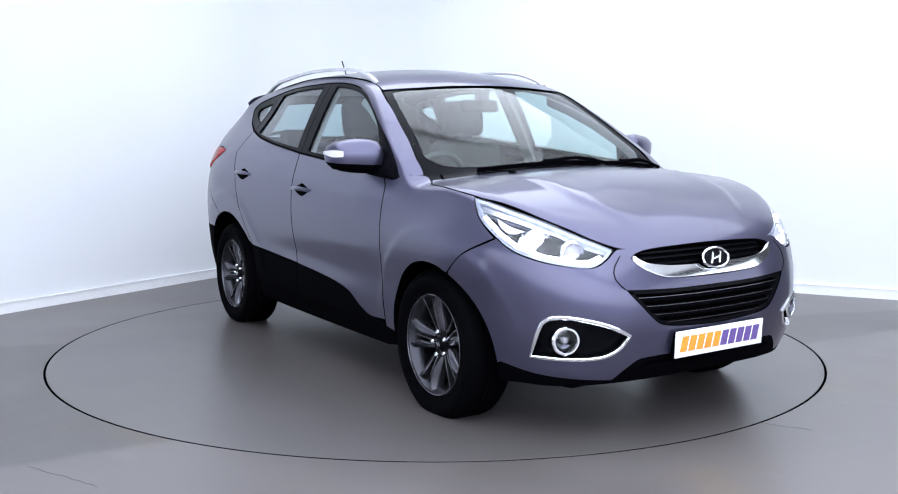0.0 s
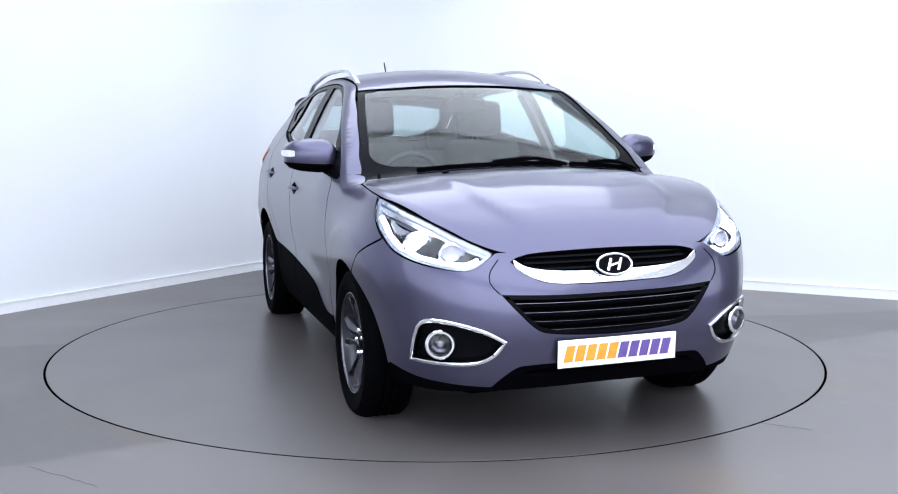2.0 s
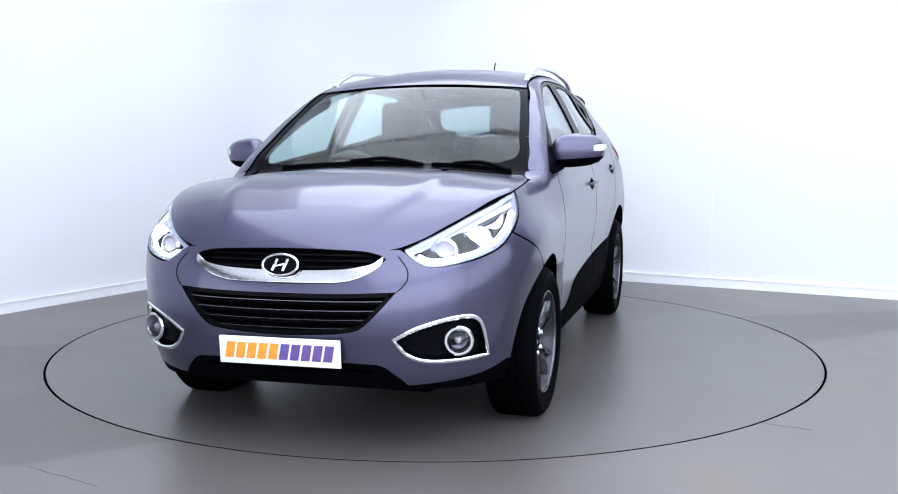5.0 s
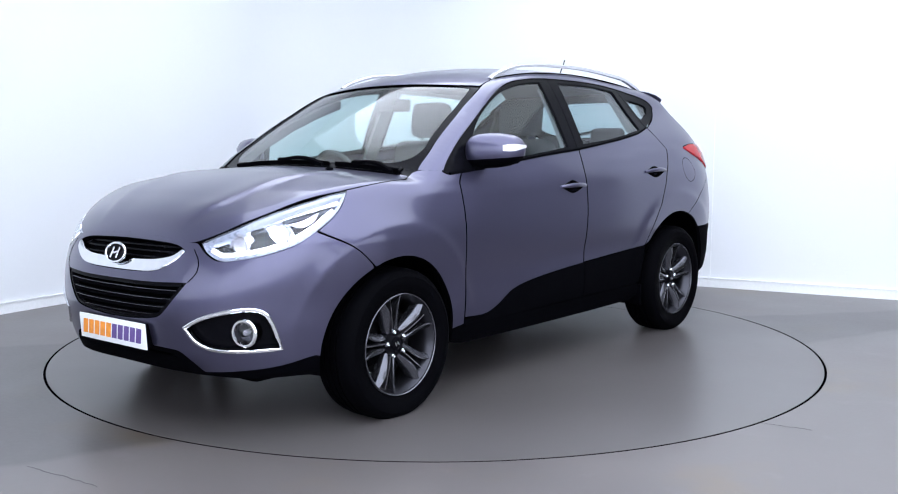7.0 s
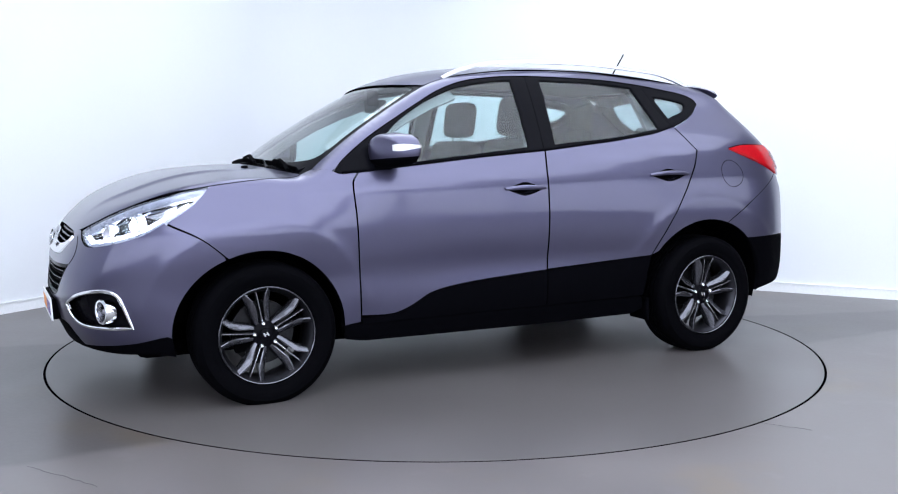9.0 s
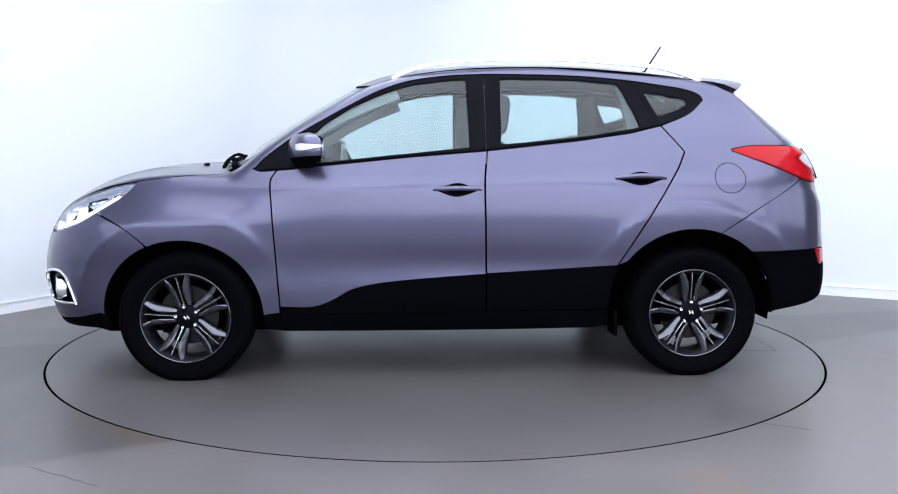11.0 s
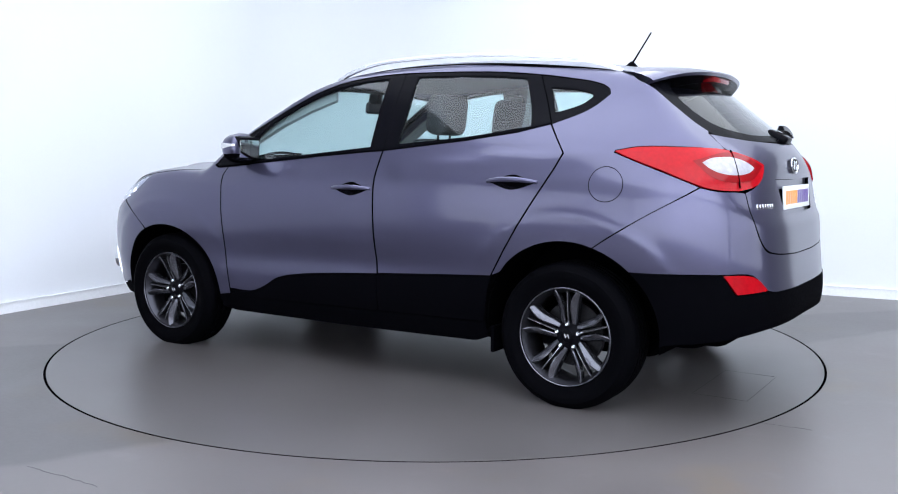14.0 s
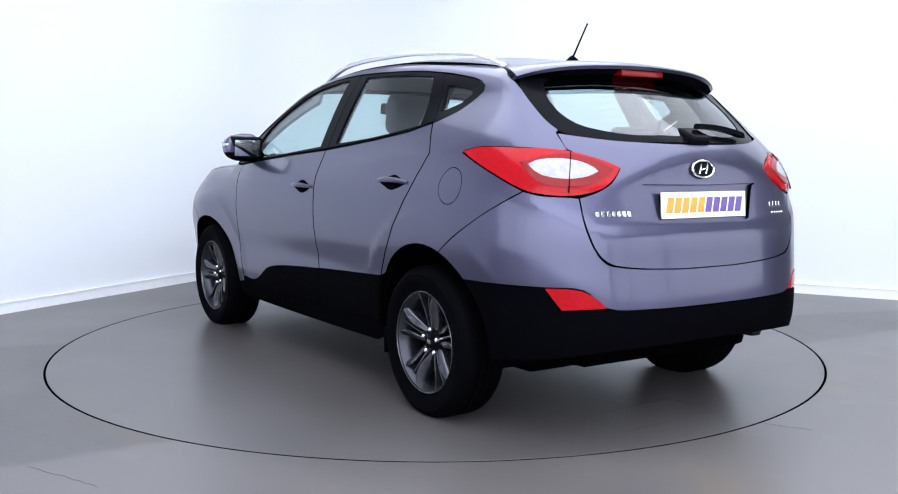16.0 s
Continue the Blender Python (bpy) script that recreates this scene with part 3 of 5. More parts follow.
def bowl(name, outline, depth, mat, parents, off=.0, sides=(1, -1), label=""):
    """A hollow pressed into a side panel."""
    ring = flow(outline)
    cx, cz = sum(p[0] for p in ring) / len(ring), sum(p[1] for p in ring) / len(ring)
    n, uv, dp = len(ring), [], []
    for k in range(6):
        t = k / 5 * .98
        uv += [(a + (cx - a) * t, z + (cz - z) * t) for a, z in ring]
        dp += [depth * math.sin(t * math.pi / 2) ** .7] * n
    uv = np.array(uv)
    P = on_side(uv[:, 0], uv[:, 1])
    P = P + hull_normal(P) * (off - np.array(dp))[:, None]
    f = [(k * n + i, k * n + (i + 1) % n, (k + 1) * n + (i + 1) % n, (k + 1) * n + i) for k in range(5) for i in range(n)] + [tuple(range(5 * n, 6 * n))]
    return [raw(name, P * np.array([1, s, 1]), f if s > 0 else [q[::-1] for q in f], mat, par, label) for s, par in zip(sides, parents)]


def arc(cx, cz, r, a0, a1, n=14):
    return [(cx + r * math.cos(radians(a0 + (a1 - a0) * i / n)), cz + r * math.sin(radians(a0 + (a1 - a0) * i / n))) for i in range(n + 1)]


def side_path(pts, off):
    q = np.array(pts)
    P = on_side(q[:, 0], q[:, 1])
    N = hull_normal(P)
    return P + N * off, N


def tube_on(name, P, N, section, mat, parent, label="", closed=False, s=1):
    P, N = P * np.array([1, s, 1]), N * np.array([1, s, 1])
    v, f = sweep(P.tolist(), section, closed, N.tolist())
    bm = bmesh.new()
    vs = [bm.verts.new(q) for q in v]
    for q in f:
        bm.faces.new([vs[i] for i in q])
    return part(name, bm, mat, parent, label)


# ---- outlines, in rays and heights of the left side unless said otherwise ----
ARCH_F, ARCH_R = (1.335, .318, .412), (-1.315, .335, .435)
HOOD_EDGE = [(2.088, .43), (2.05, .515), (1.995, .585), (1.86, .69), (1.64, .785), (1.55, .803), (1.40, .808), (1.25, .795), (1.15, .772), (1.10, .742)]
LAMP_LOW = [(1.64, .948), (1.75, .875), (1.83, .825), (1.93, .790), (2.05, .768), (2.13, .764), (2.18, .790)]
FOG = [(2.27, .482), (2.19, .526), (2.08, .556), (1.99, .560), (1.945, .530), (1.90, .392), (2.04, .387), (2.16, .394), (2.225, .424)]
CHROME_TOP = [(2.34, .765), (2.42, .749), (2.51, .742), (2.62, .739), (CEN, .738)]
CHROME_LOW = [(2.31, .765), (2.39, .722), (2.46, .705), (2.58, .700), (CEN, .699)]
GRILLE_LOW = [(CEN, .659), (2.49, .660), (2.255, .668), (2.31, .606), (2.38, .533), (2.42, .513), (2.54, .499), (CEN, .492)]
DLO_TOP = [(.955, 1.092), (.91, 1.140), (.77, 1.245), (.61, 1.340), (.45, 1.429), (.32, 1.495), (.16, 1.548), (-.02, 1.574), (-.15, 1.583), (-.32, 1.586),
           (-.75, 1.576), (-1.02, 1.554), (-1.21, 1.527), (-1.40, 1.494), (-1.46, 1.470), (-1.472, 1.443)]
DLO_LOW = [(-1.36, 1.383), (-1.17, 1.312), (-1.0, 1.272), (-.73, 1.234), (-.44, 1.203), (-.24, 1.182), (.15, 1.152), (.57, 1.112), (.78, 1.090), (.92, 1.080)]
SCREEN_EDGE = [(1.04, .757), (.97, .745), (.86, .720), (.71, .692), (.53, .655), (.36, .615)]
ROOF_EDGE = [(.22, .600), (.0, .592), (-.2, .585), (-.6, .58), (-1.0, .575), (-1.40, .562)]
TAIL_UP = [(-1.54, 1.18), (-1.66, 1.198), (-1.86, 1.195), (-2.01, 1.186), (-2.16, 1.149), (-2.24, 1.119)]
TAIL_DN = [(-2.20, 1.067), (-2.15, 1.032), (-2.05, 1.011), (-1.95, 1.015), (-1.88, 1.032), (-1.74, 1.097)]
CLAD = [(.832, .366), (.67, .371), (.57, .405), (.46, .464), (.28, .498), (-.02, .523), (-.228, .536)]


WHEEL_SIZE = 1.0
RIM = 1.022        # the rim fills a little more of the tyre


def build_wheel():
    """A tyre on a five-sector alloy rim, with its axle along y and its face to +y."""
    wheel = new("wheel")
    w = .112
    prof = [(.232, -w + .012), (.255, -w), (.300, -w - .004), (.328, -w + .008), (.341, -w + .026), (.345, -.06)]
    for g in (-.036, 0, .036):
        prof += [(.345, g - .006), (.336, g - .005), (.336, g + .005), (.345, g + .006)]
    prof += [(.345, .06), (.341, w - .026), (.328, w - .008), (.312, w + .001), (.309, w + .004), (.300, w + .004), (.272, w + .004), (.268, w + .001), (.252, w), (.234, w - .012)]
    tyre = raw("tyre", *lathe(prof, 72), RUBBER, wheel)
    rim = raw("rim", *lathe([(.226, -w + .01), (.218, -w + .02), (.200, -.04), (.196, .03), (.205, .075), (.2165, w - .022), (.2235, w - .008), (.2265, w - .010), (.2265, w - .02)], 72), BARREL, wheel)
    raw("rim_lip", *lathe([(.2195, w - .018), (.2215, w - .008), (.2250, w - .005), (.2275, w - .007), (.2275, w - .013), (.222, w - .018)], 72, close=True), DARKALLOY, rim, "machined rim lip")
    raw("brake_disc", *lathe([(.06, -.02), (.150, -.02), (.150, .002), (.06, .002)], 48, close=True), STEEL, wheel)
    bm = box(.055, .15, .0, .03, -.06, .06, .015)
    part("brake_caliper", bm, GAP, wheel)
    raw("hub", *lathe([(.001, .066), (.030, .066), (.036, .060), (.060, .056), (.068, .046), (.070, .0), (.068, -.03)], 40), GLOSSBLACK, wheel)
    cap = raw("hub_cap", *lathe([(.001, .074), (.020, .074), (.028, .071), (.030, .064)], 32), GLOSSBLACK, wheel, "black hub cap")
    for q in (-.008, .008):
        bm = box(-.003, .003, .0735, .0755, -.010, .010)
        ob = part("badge_bar", bm, CHROME, cap)
        ob.matrix_basis = pose(q, 0, 0, 0, 18, 0)
    part("badge_bar", box(-.008, .008, .0735, .0755, -.002, .002), CHROME, cap)

    def spoke(a_hub, a_rim, w_hub, w_rim, y_hub, y_rim, bend, th, twist=0., belly=0.):
        v, f, n = [], [], 9
        for i in range(n + 1):
            t = i / n
            r = .045 + (.2185 - .045) * t
            a = radians(a_hub + (a_rim - a_hub) * t + bend * math.sin(math.pi * t))
            hw = (w_hub + (w_rim - w_hub) * t + belly * math.sin(math.pi * t)) / 2
            y = y_hub + (y_rim - y_hub) * t ** 1.2 + .006 * math.sin(math.pi * t)
            c, s = math.cos(a), math.sin(a)
            for k, dy in ((-1, -th), (-1, -.005), (-.6, 0), (.6, 0), (1, -.005), (1, -th)):
                v.append((r * c - k * hw * s, y + dy - k * twist * math.sin(math.pi * t * .8), r * s + k * hw * c))
            if i:
                for k in range(5):
                    f.append(((i - 1) * 6 + k, (i - 1) * 6 + k + 1, i * 6 + k + 1, i * 6 + k))
                f.append(((i - 1) * 6 + 5, (i - 1) * 6, i * 6, i * 6 + 5))
        return v, f

    for i in range(5):
        c = 90 + 72 * i
        for s in (-1, 1):
            raw("spoke", *spoke(c + s * 27, c + s * 17, .016, .026, .052, w - .024, -s * 7, .040, s * .012, .012), DARKALLOY, wheel)
        rib = raw("rib", *spoke(c, c, .012, .007, .054, w - .034, 0, .026), GUNMETAL, wheel)
        raw("rib_edge", *spoke(c, c, .0030, .0028, .0552, w - .0328, 0, .003), ALLOY, rib)
        m = pose(.055 * math.cos(radians(c)), 0, .055 * math.sin(radians(c)))
        nut = raw("wheel_nut", *lathe([(.001, .074), (.007, .076), (.0105, .072), (.011, .055)], 8), CHROME, wheel)
        nut.matrix_basis = m
    for o in wheel.children_recursive:
        if not o.name.startswith("tyre"):
            o.data.transform(Matrix.Diagonal((RIM, 1, RIM, 1)))
            o.location.x, o.location.z = o.location.x * RIM, o.location.z * RIM
        o.data.transform(Matrix.Diagonal((WHEEL_SIZE, 1, WHEEL_SIZE, 1)))
        o.location.x, o.location.z = o.location.x * WHEEL_SIZE, o.location.z * WHEEL_SIZE
    return wheel


def build_seat(parent, y, rear=False):
    seat = new("seat")
    seat.parent = parent
    if not rear:
        part("cushion", box(-.26, .26, -.25, .25, .0, .17, .06, 4), FABRIC, seat).matrix_basis = pose(0, 0, 0, 0, -6, 0)
        back = part("backrest", box(-.075, .075, -.25, .25, -.02, .62, .065, 4), FABRIC, seat)
        back.matrix_basis = pose(-.25, 0, .12, 0, -16, 0)
        rest = part("headrest", box(-.062, .062, -.14, .14, -.01, .215, .06, 5), FABRIC, seat)
        rest.matrix_basis = pose(-.42, 0, .755, 0, -8, 0)
        for s in (-.06, .06):
            v, f = lathe([(.007, 0), (.007, .1)], 8, "z")
            raw("headrest_post", v, f, STEEL, seat).matrix_basis = pose(-.405, s, .69, 0, -10, 0)
        seat.matrix_basis = pose(.10, y, .52)
    return seat


def plate(name, parent, m, w, h, label):
    """A white plate with slanted orange and violet print blocks."""
    p = part(name, box(-.004, .004, -w / 2, w / 2, -h / 2, h / 2, .003), PLATEWHITE, parent, label)
    p.matrix_basis = m
    x = -w / 2 + .025
    for i in range(10):
        lw = (w - .05) / 10 * .80
        bm = bmesh.new()
        sl, hh = .007, h * .29
        q = [(-lw / 2 - sl, -hh), (lw / 2 - sl, -hh), (lw / 2 + sl, hh), (-lw / 2 + sl, hh)]
        c = x + (w - .05) / 10 * (i + .5)
        lo = [bm.verts.new((.0042, c + a, b)) for a, b in q]
        hi = [bm.verts.new((.0052, c + a, b)) for a, b in q]
        bm.faces.new(hi)
        for k in range(4):
            bm.faces.new((lo[k], lo[(k + 1) % 4], hi[(k + 1) % 4], hi[k]))
        part("print_block", bm, ORANGE if i < 5 else VIOLET, p, "orange print block" if i < 5 else "violet print block", smooth=False)
    return p


def emblem(parent, m, rx, rz, label):
    """A chrome oval with slanted bars on a dark ground."""
    ring = [(0, rx * math.cos(t), rz * math.sin(t)) for t in (2 * math.pi * i / 40 for i in range(40))]
    e = raw("emblem", *sweep(ring, oval(.0055, .005, 8), True, [(1, 0, 0)] * 40), CHROME, parent, label)
    e.matrix_basis = m
    v = [(-.002, 0, 0)] + [(-.002, p[1], p[2]) for p in ring]
    raw("emblem_ground", v, [(0, 1 + i, 1 + (i + 1) % 40) for i in range(40)], GLOSSBLACK, e)
    for y, w, h, r in ((-.30 * rx, .15 * rx, 1.25 * rz, -22), (.30 * rx, .15 * rx, 1.25 * rz, -22), (0, .56 * rx, .20 * rz, 14)):
        b = part("emblem_bar", box(-.003, .004, -w / 2, w / 2, -h / 2, h / 2, .002), CHROME, e)
        b.matrix_basis = pose(0, y, 0, r, 0, 0)
    return e


def build_car():
    car = tagged(new("car"), "violet-grey metallic five-door SUV with lit headlamps on the turntable", "car")
    hood_side = edge_from_plan(HOOD_EDGE)
    screen_side, roof_side = edge_from_plan(SCREEN_EDGE), edge_from_plan(ROOF_EDGE)
    # -------- dark inner body, seen in the joints and openings --------
    half = [(CEN, .80), (2.25, .79), (1.85, .92), (1.55, .975), (1.2, 1.02), (.9, 1.05), (.3, 1.09), (-.5, 1.14), (-1.2, 1.22), (-1.6, 1.18), (-2.0, 1.16), (-2.3, 1.19), (-CEN, 1.19),
            (-CEN, .43), (-2.2, .42), (-1.77, .36)] + arc(*ARCH_R, 180, 0, 16)[0:] + [(-.87, .27), (.90, .27)] + arc(*ARCH_F, 185, -3, 16) + [(1.80, .31), (2.3, .33), (CEN, .33)]
    panel("inner_body", "side", half, GAP, car, off=-.03, thick=.01, res=.08, sides=(1, -1), smooth=False)
    panel("inner_bonnet", "top", both_plan([(2.05, 0), (2.03, .4), (1.95, .57), (1.6, .74), (1.2, .72), (1.0, .66), (1.05, .5), (1.14, 0)]), GAP, car, off=-.025, thick=.004, res=.08, smooth=False)
    part("floor_pan", box(-1.62, 1.85, -.52, .52, .19, .40, .04), GAP, car)
    part("side_member", box(-.84, .84, -.78, .78, .262, .39, .03), GAP, car)
    part("exhaust_box", box(-1.95, -1.55, -.55, .50, .27, .42, .05), GAP, car)
    part("tailpipe", box(-2.05, -1.85, -.53, -.46, .335, .39, .02), STEEL, car)
    for s in (-1, 1):
        for ax in (ARCH_F, ARCH_R):
            v, f = [], []
            for i, (a, z) in enumerate(arc(ax[0], ax[1], ax[2] + .004, -8, 188, 20)):
                v += [(a, s * .52, z), (a, s * (float(on_side(np.array([a]), np.array([max(z, .3)]))[0][1]) - .014), z)]
                if i:
                    f.append((2 * i - 2, 2 * i - 1, 2 * i + 1, 2 * i))
            v.append((ax[0], s * .52, ax[1]))
            f += [(2 * i, 2 * i + 2, len(v) - 1) for i in range(20)]
            raw("arch_liner", v, f, GAP, car)
    # -------- bonnet --------
    panel("bonnet", "top", both_plan([(2.092, 0), (2.094, .2), (2.092, .32)] + [(x - .002, y - .002) for x, y in HOOD_EDGE] + [(1.135, .62), (1.18, .42), (1.21, .2), (1.216, 0)]), PAINT, car, res=.02, thick=.016)
    # -------- front bumper --------
    bump = ([(CEN, .854), (2.51, .851), (2.37, .843), (2.30, .832), (2.262, .825), (2.226, .822)] + [(a + .002, z - .007) for a, z in reversed(LAMP_LOW)][:-1]
            + [(1.748, .862), (1.60, .790), (1.510, .710)] + arc(*ARCH_F, 66, 3, 10) + [(1.765, .348), (1.90, .318), (2.05, .300), (2.19, .290)]
            + [(2.21, .290), (2.262, .338), (2.33, .380), (CEN, .382)])
    up_hole = both([(CEN, .828), (2.51, .825), (2.37, .819), (2.31, .807), (2.283, .790), (2.32, .760), (2.39, .719), (2.46, .702), (2.58, .696), (CEN, .694)], CEN)
    bumper = panel("front_bumper", "side", both(bump, CEN), PAINT, car, holes=[up_hole, both(GRILLE_LOW, CEN), FOG, [(2 * CEN - a, z) for a, z in FOG]], res=.02, thick=.03)[0]
    low = [(CEN, .378), (2.335, .376), (2.265, .336), (2.215, .286), (2.05, .296), (1.90, .314), (1.765, .344)] + arc(*ARCH_F, 2, -10, 3) + [(1.80, .262), (2.0, .262), (2.25, .275), (CEN, .284)]
    panel("lower_bumper", "side", both(low, CEN), BLACK, bumper, holes=[both([(CEN, .366), (2.37, .362), (2.31, .335), (CEN, .335)], CEN)], thick=.03, label="black plastic lower bumper")
    for s in (1, -1):
        P, N = side_path([(2.238, .800), (2.214, .762), (2.209, .738), (2.214, .712), (2.232, .688), (2.252, .670)], .0)
        tube_on("bumper_joint", P, N, [(-.0022, -.003), (.0022, -.003), (.0022, .0012), (-.0022, .0012)], GAP, bumper, s=s)
    # grilles
    part_up = panel("upper_grille", "side", up_hole, BLACK, bumper, off=-.035, thick=.004, label="black mesh upper grille")[0]
    panel("chrome_bar", "side", both([(a, z + .004) for a, z in reversed(CHROME_TOP)] + [(2.295, .795)] + CHROME_LOW, CEN), CHROME, bumper, off=.008, thick=.03, res=.03, label="curved chrome grille bar")
    for z in (.765, .79, .812):
        P, N = side_path([(2.34 + (2 * CEN - 4.68) * i / 16, z) for i in range(17)], -.026)
        tube_on("grille_bar", P, N, [(-.004, -.01), (.004, -.01), (.004, .006), (-.004, .006)], GLOSSBLACK, part_up)
    low_gr = panel("lower_grille", "side", both(GRILLE_LOW, CEN), GAP, bumper, off=-.06, thick=.004, label="black slatted lower grille")[0]
    panel("grille_rim", "side", both(GRILLE_LOW, CEN), GLOSSBLACK, low_gr, holes=[inset(flow(both(GRILLE_LOW, CEN)), .016)], off=-.004, thick=.03)
    for z, a in ((.625, 2.31), (.588, 2.34), (.552, 2.375), (.517, 2.43)):
        P, N = side_path([(a + (2 * CEN - 2 * a) * i / 20, z - .004 * math.sin(math.pi * i / 20)) for i in range(21)], -.018)
        tube_on("slat", P, N, [(-.010, -.03), (.010, -.03), (.010, .004), (-.003, .010), (-.010, .006)], BLACK, low_gr)
        P, N = side_path([(a + (2 * CEN - 2 * a) * i / 20, z + .008 - .004 * math.sin(math.pi * i / 20)) for i in range(21)], -.008)
        tube_on("slat_edge", P, N, [(-.0012, -.003), (.0012, -.003), (.0012, .001), (-.0012, .001)], DARKALLOY, low_gr)
    # fog lamps
    for s in (1, -1):
        m = 0 if s > 0 else 1
        back = panel("fog_surround", "side", FOG, GLOSSBLACK, [bumper, bumper], off=-.03, thick=.003, sides=(s,), label="black fog lamp recess")[0]
        ring = flow(FOG)
        P, N = side_path(ring, .003)
        tube_on("fog_bezel", P, N, [(-.008, -.012), (.008, -.012), (.008, .002), (.004, .006), (-.004, .006), (-.008, .002)], CHROME, bumper, "chrome fog lamp bezel", True, s)
        P, N = side_path([(2.03, .463)], -.012)
        c, nv = Vector(P[0]) * 1.0, Vector(N[0])
        c.y, nv.y = c.y * s, nv.y * s
        mt = Matrix.Translation(c) @ Vector((1, .35 * s, 0)).to_track_quat("X", "Z").to_matrix().to_4x4()
        fog = raw("fog_lamp", *lathe([(.060, -.03), (.060, .012), (.055, .018), (.047, .018), (.045, .010)], 40, "x"), CHROME, bumper, "round clear fog lamp with a chrome ring")
        fog.matrix_basis = mt
        raw("reflector_bowl", *lathe([(.045, .012), (.036, -.012), (.014, -.024), (.001, -.025)], 32, "x"), DARKALLOY, fog)
        raw("bulb", *lathe([(.013, -.02), (.013, .0), (.008, .008), (.001, .009)], 16, "x"), CLEARLAMP, fog)
        raw("lens", *lathe([(.046, .013), (.030, .020), (.001, .023)], 32, "x"), CLEARPANE, fog)
    P, N = side_path([(CEN, .425)], 0)
    plate("number_plate", bumper, Matrix.Translation((2.212, 0, .428)) @ pose(0, 0, 0, 0, 3, 0), .524, .112, "white front plate with orange and violet print")
    part("plate_bracket", box(2.17, 2.206, -.25, .25, .378, .478, .006), BLACK, bumper)
    emblem(bumper, pose(2.178, 0, .768, 0, -16, 0), .076, .042, "oval chrome badge")
    # -------- headlamps --------
    lamp_up = [(a, z - .004) for a, z in hood_side[1:6]]
    LAMP = [(2.212, .826)] + lamp_up + LAMP_LOW
    for s in (1, -1):
        pan = panel("headlamp", "side", LAMP, LAMPSILVER, car, off=-.075, thick=.004, sides=(s,), label="lit swept-back headlamp with clear lens")[0]
        panel("lamp_wall", "side", LAMP, LAMPSILVER, pan, holes=[inset(flow(LAMP), .012)], off=-.012, thick=.06, sides=(s,))
        panel("lens", "side", LAMP, BLOOMPANE, pan, off=-.002, thick=.006, sides=(s,), res=.03)
        # daylight strip along the lower edge and up to the tip
        lowled = [(1.66, .955), (1.76, .892), (1.84, .845), (1.94, .808), (2.05, .787), (2.12, .783), (2.165, .805)]
        P, N = side_path([p for p in lowled], -.022)
        P2 = []
        for i in range(len(P) - 1):
            for t in (0, .25, .5, .75):
                P2.append((P[i] * (1 - t) + P[i + 1] * t))
        P2 = np.array(P2 + [P[-1]])
        N2 = hull_normal(P2)
        tube_on("daylight_strip", P2, N2, [(-.008, -.01), (.008, -.01), (.008, .006), (-.008, .006)], LED, pan, "lit white daylight strip", s=s)
        upled = [(1.62, .988), (1.74, .968), (1.86, .940), (1.98, .905), (2.08, .868)]
        P, N = side_path(upled, -.03)
        tube_on("chrome_brow", P, N, [(-.010, -.014), (.010, -.014), (.010, .004), (-.010, .006)], REFLECTOR, pan, s=s)
        for a, z, r, mat in ((1.90, .868, .044, BULB), (2.055, .835, .036, CLEARLAMP)):
            P, N = side_path([(a, z)], -.055)
            c = Vector((P[0][0], P[0][1] * s, P[0][2]))
            mt = Matrix.Translation(c) @ Vector((1, .25 * s, .02)).to_track_quat("X", "Z").to_matrix().to_4x4()
            pr = raw("projector", *lathe([(r + .020, -.02), (r + .018, .016), (r + .008, .022), (r + .002, .010)], 36, "x"), REFLECTOR, pan, "round projector lamp")
            pr.matrix_basis = mt
            raw("projector_lens", *lathe([(r + .002, .010), (r * .8, .022), (r * .45, .030), (.001, .032)], 32, "x"), mat, pr)
        fin = [(1.72, .955), (1.80, .925), (1.86, .912), (1.80, .90), (1.745, .925)]
        panel("lamp_fin", "side", fin, REFLECTOR, pan, off=-.03, thick=.03, sides=(s,))
    # -------- front wings --------
    wing = ([(a, z - .002) for a, z in hood_side[5:]] + [(a + .004, z - .004) for a, z in screen_side[:1]] + [(.955, 1.110), (.968, 1.088), (.925, 1.073), (.845, 1.082), (.878, 1.03), (.873, .9), (.858, .64), (.842, .345), (.915, .335)]
            + arc(*ARCH_F, 178, 68, 14) + [(1.60, .797), (1.742, .869), (1.636, .948)])
    panel("front_wing", "side", wing, PAINT, car, sides=(1, -1), res=.018, thick=.02)
    # -------- doors --------
    def handle_cup(xa, xb, z):
        c, l = (xa + xb) / 2, (xa - xb) / 2
        return [(c + l * .95, z), (c + l * .45, z + .023), (c - .02 * l, z + .036), (c - l * .46, z + .022), (c - l * .95, z), (c - l * .45, z - .024), (c + .04 * l, z - .036), (c + l * .46, z - .023)]
    cup_f, cup_r = handle_cup(.040, -.200, .978), handle_cup(-.905, -1.165, 1.032)
    fd = [(.838, 1.079), (.869, 1.03), (.865, .9), (.850, .64), (.835, .374)] + CLAD[1:] + [(-.222, .826), (-.220, 1.031), (-.236, 1.176), (.15, 1.147), (.57, 1.107)]
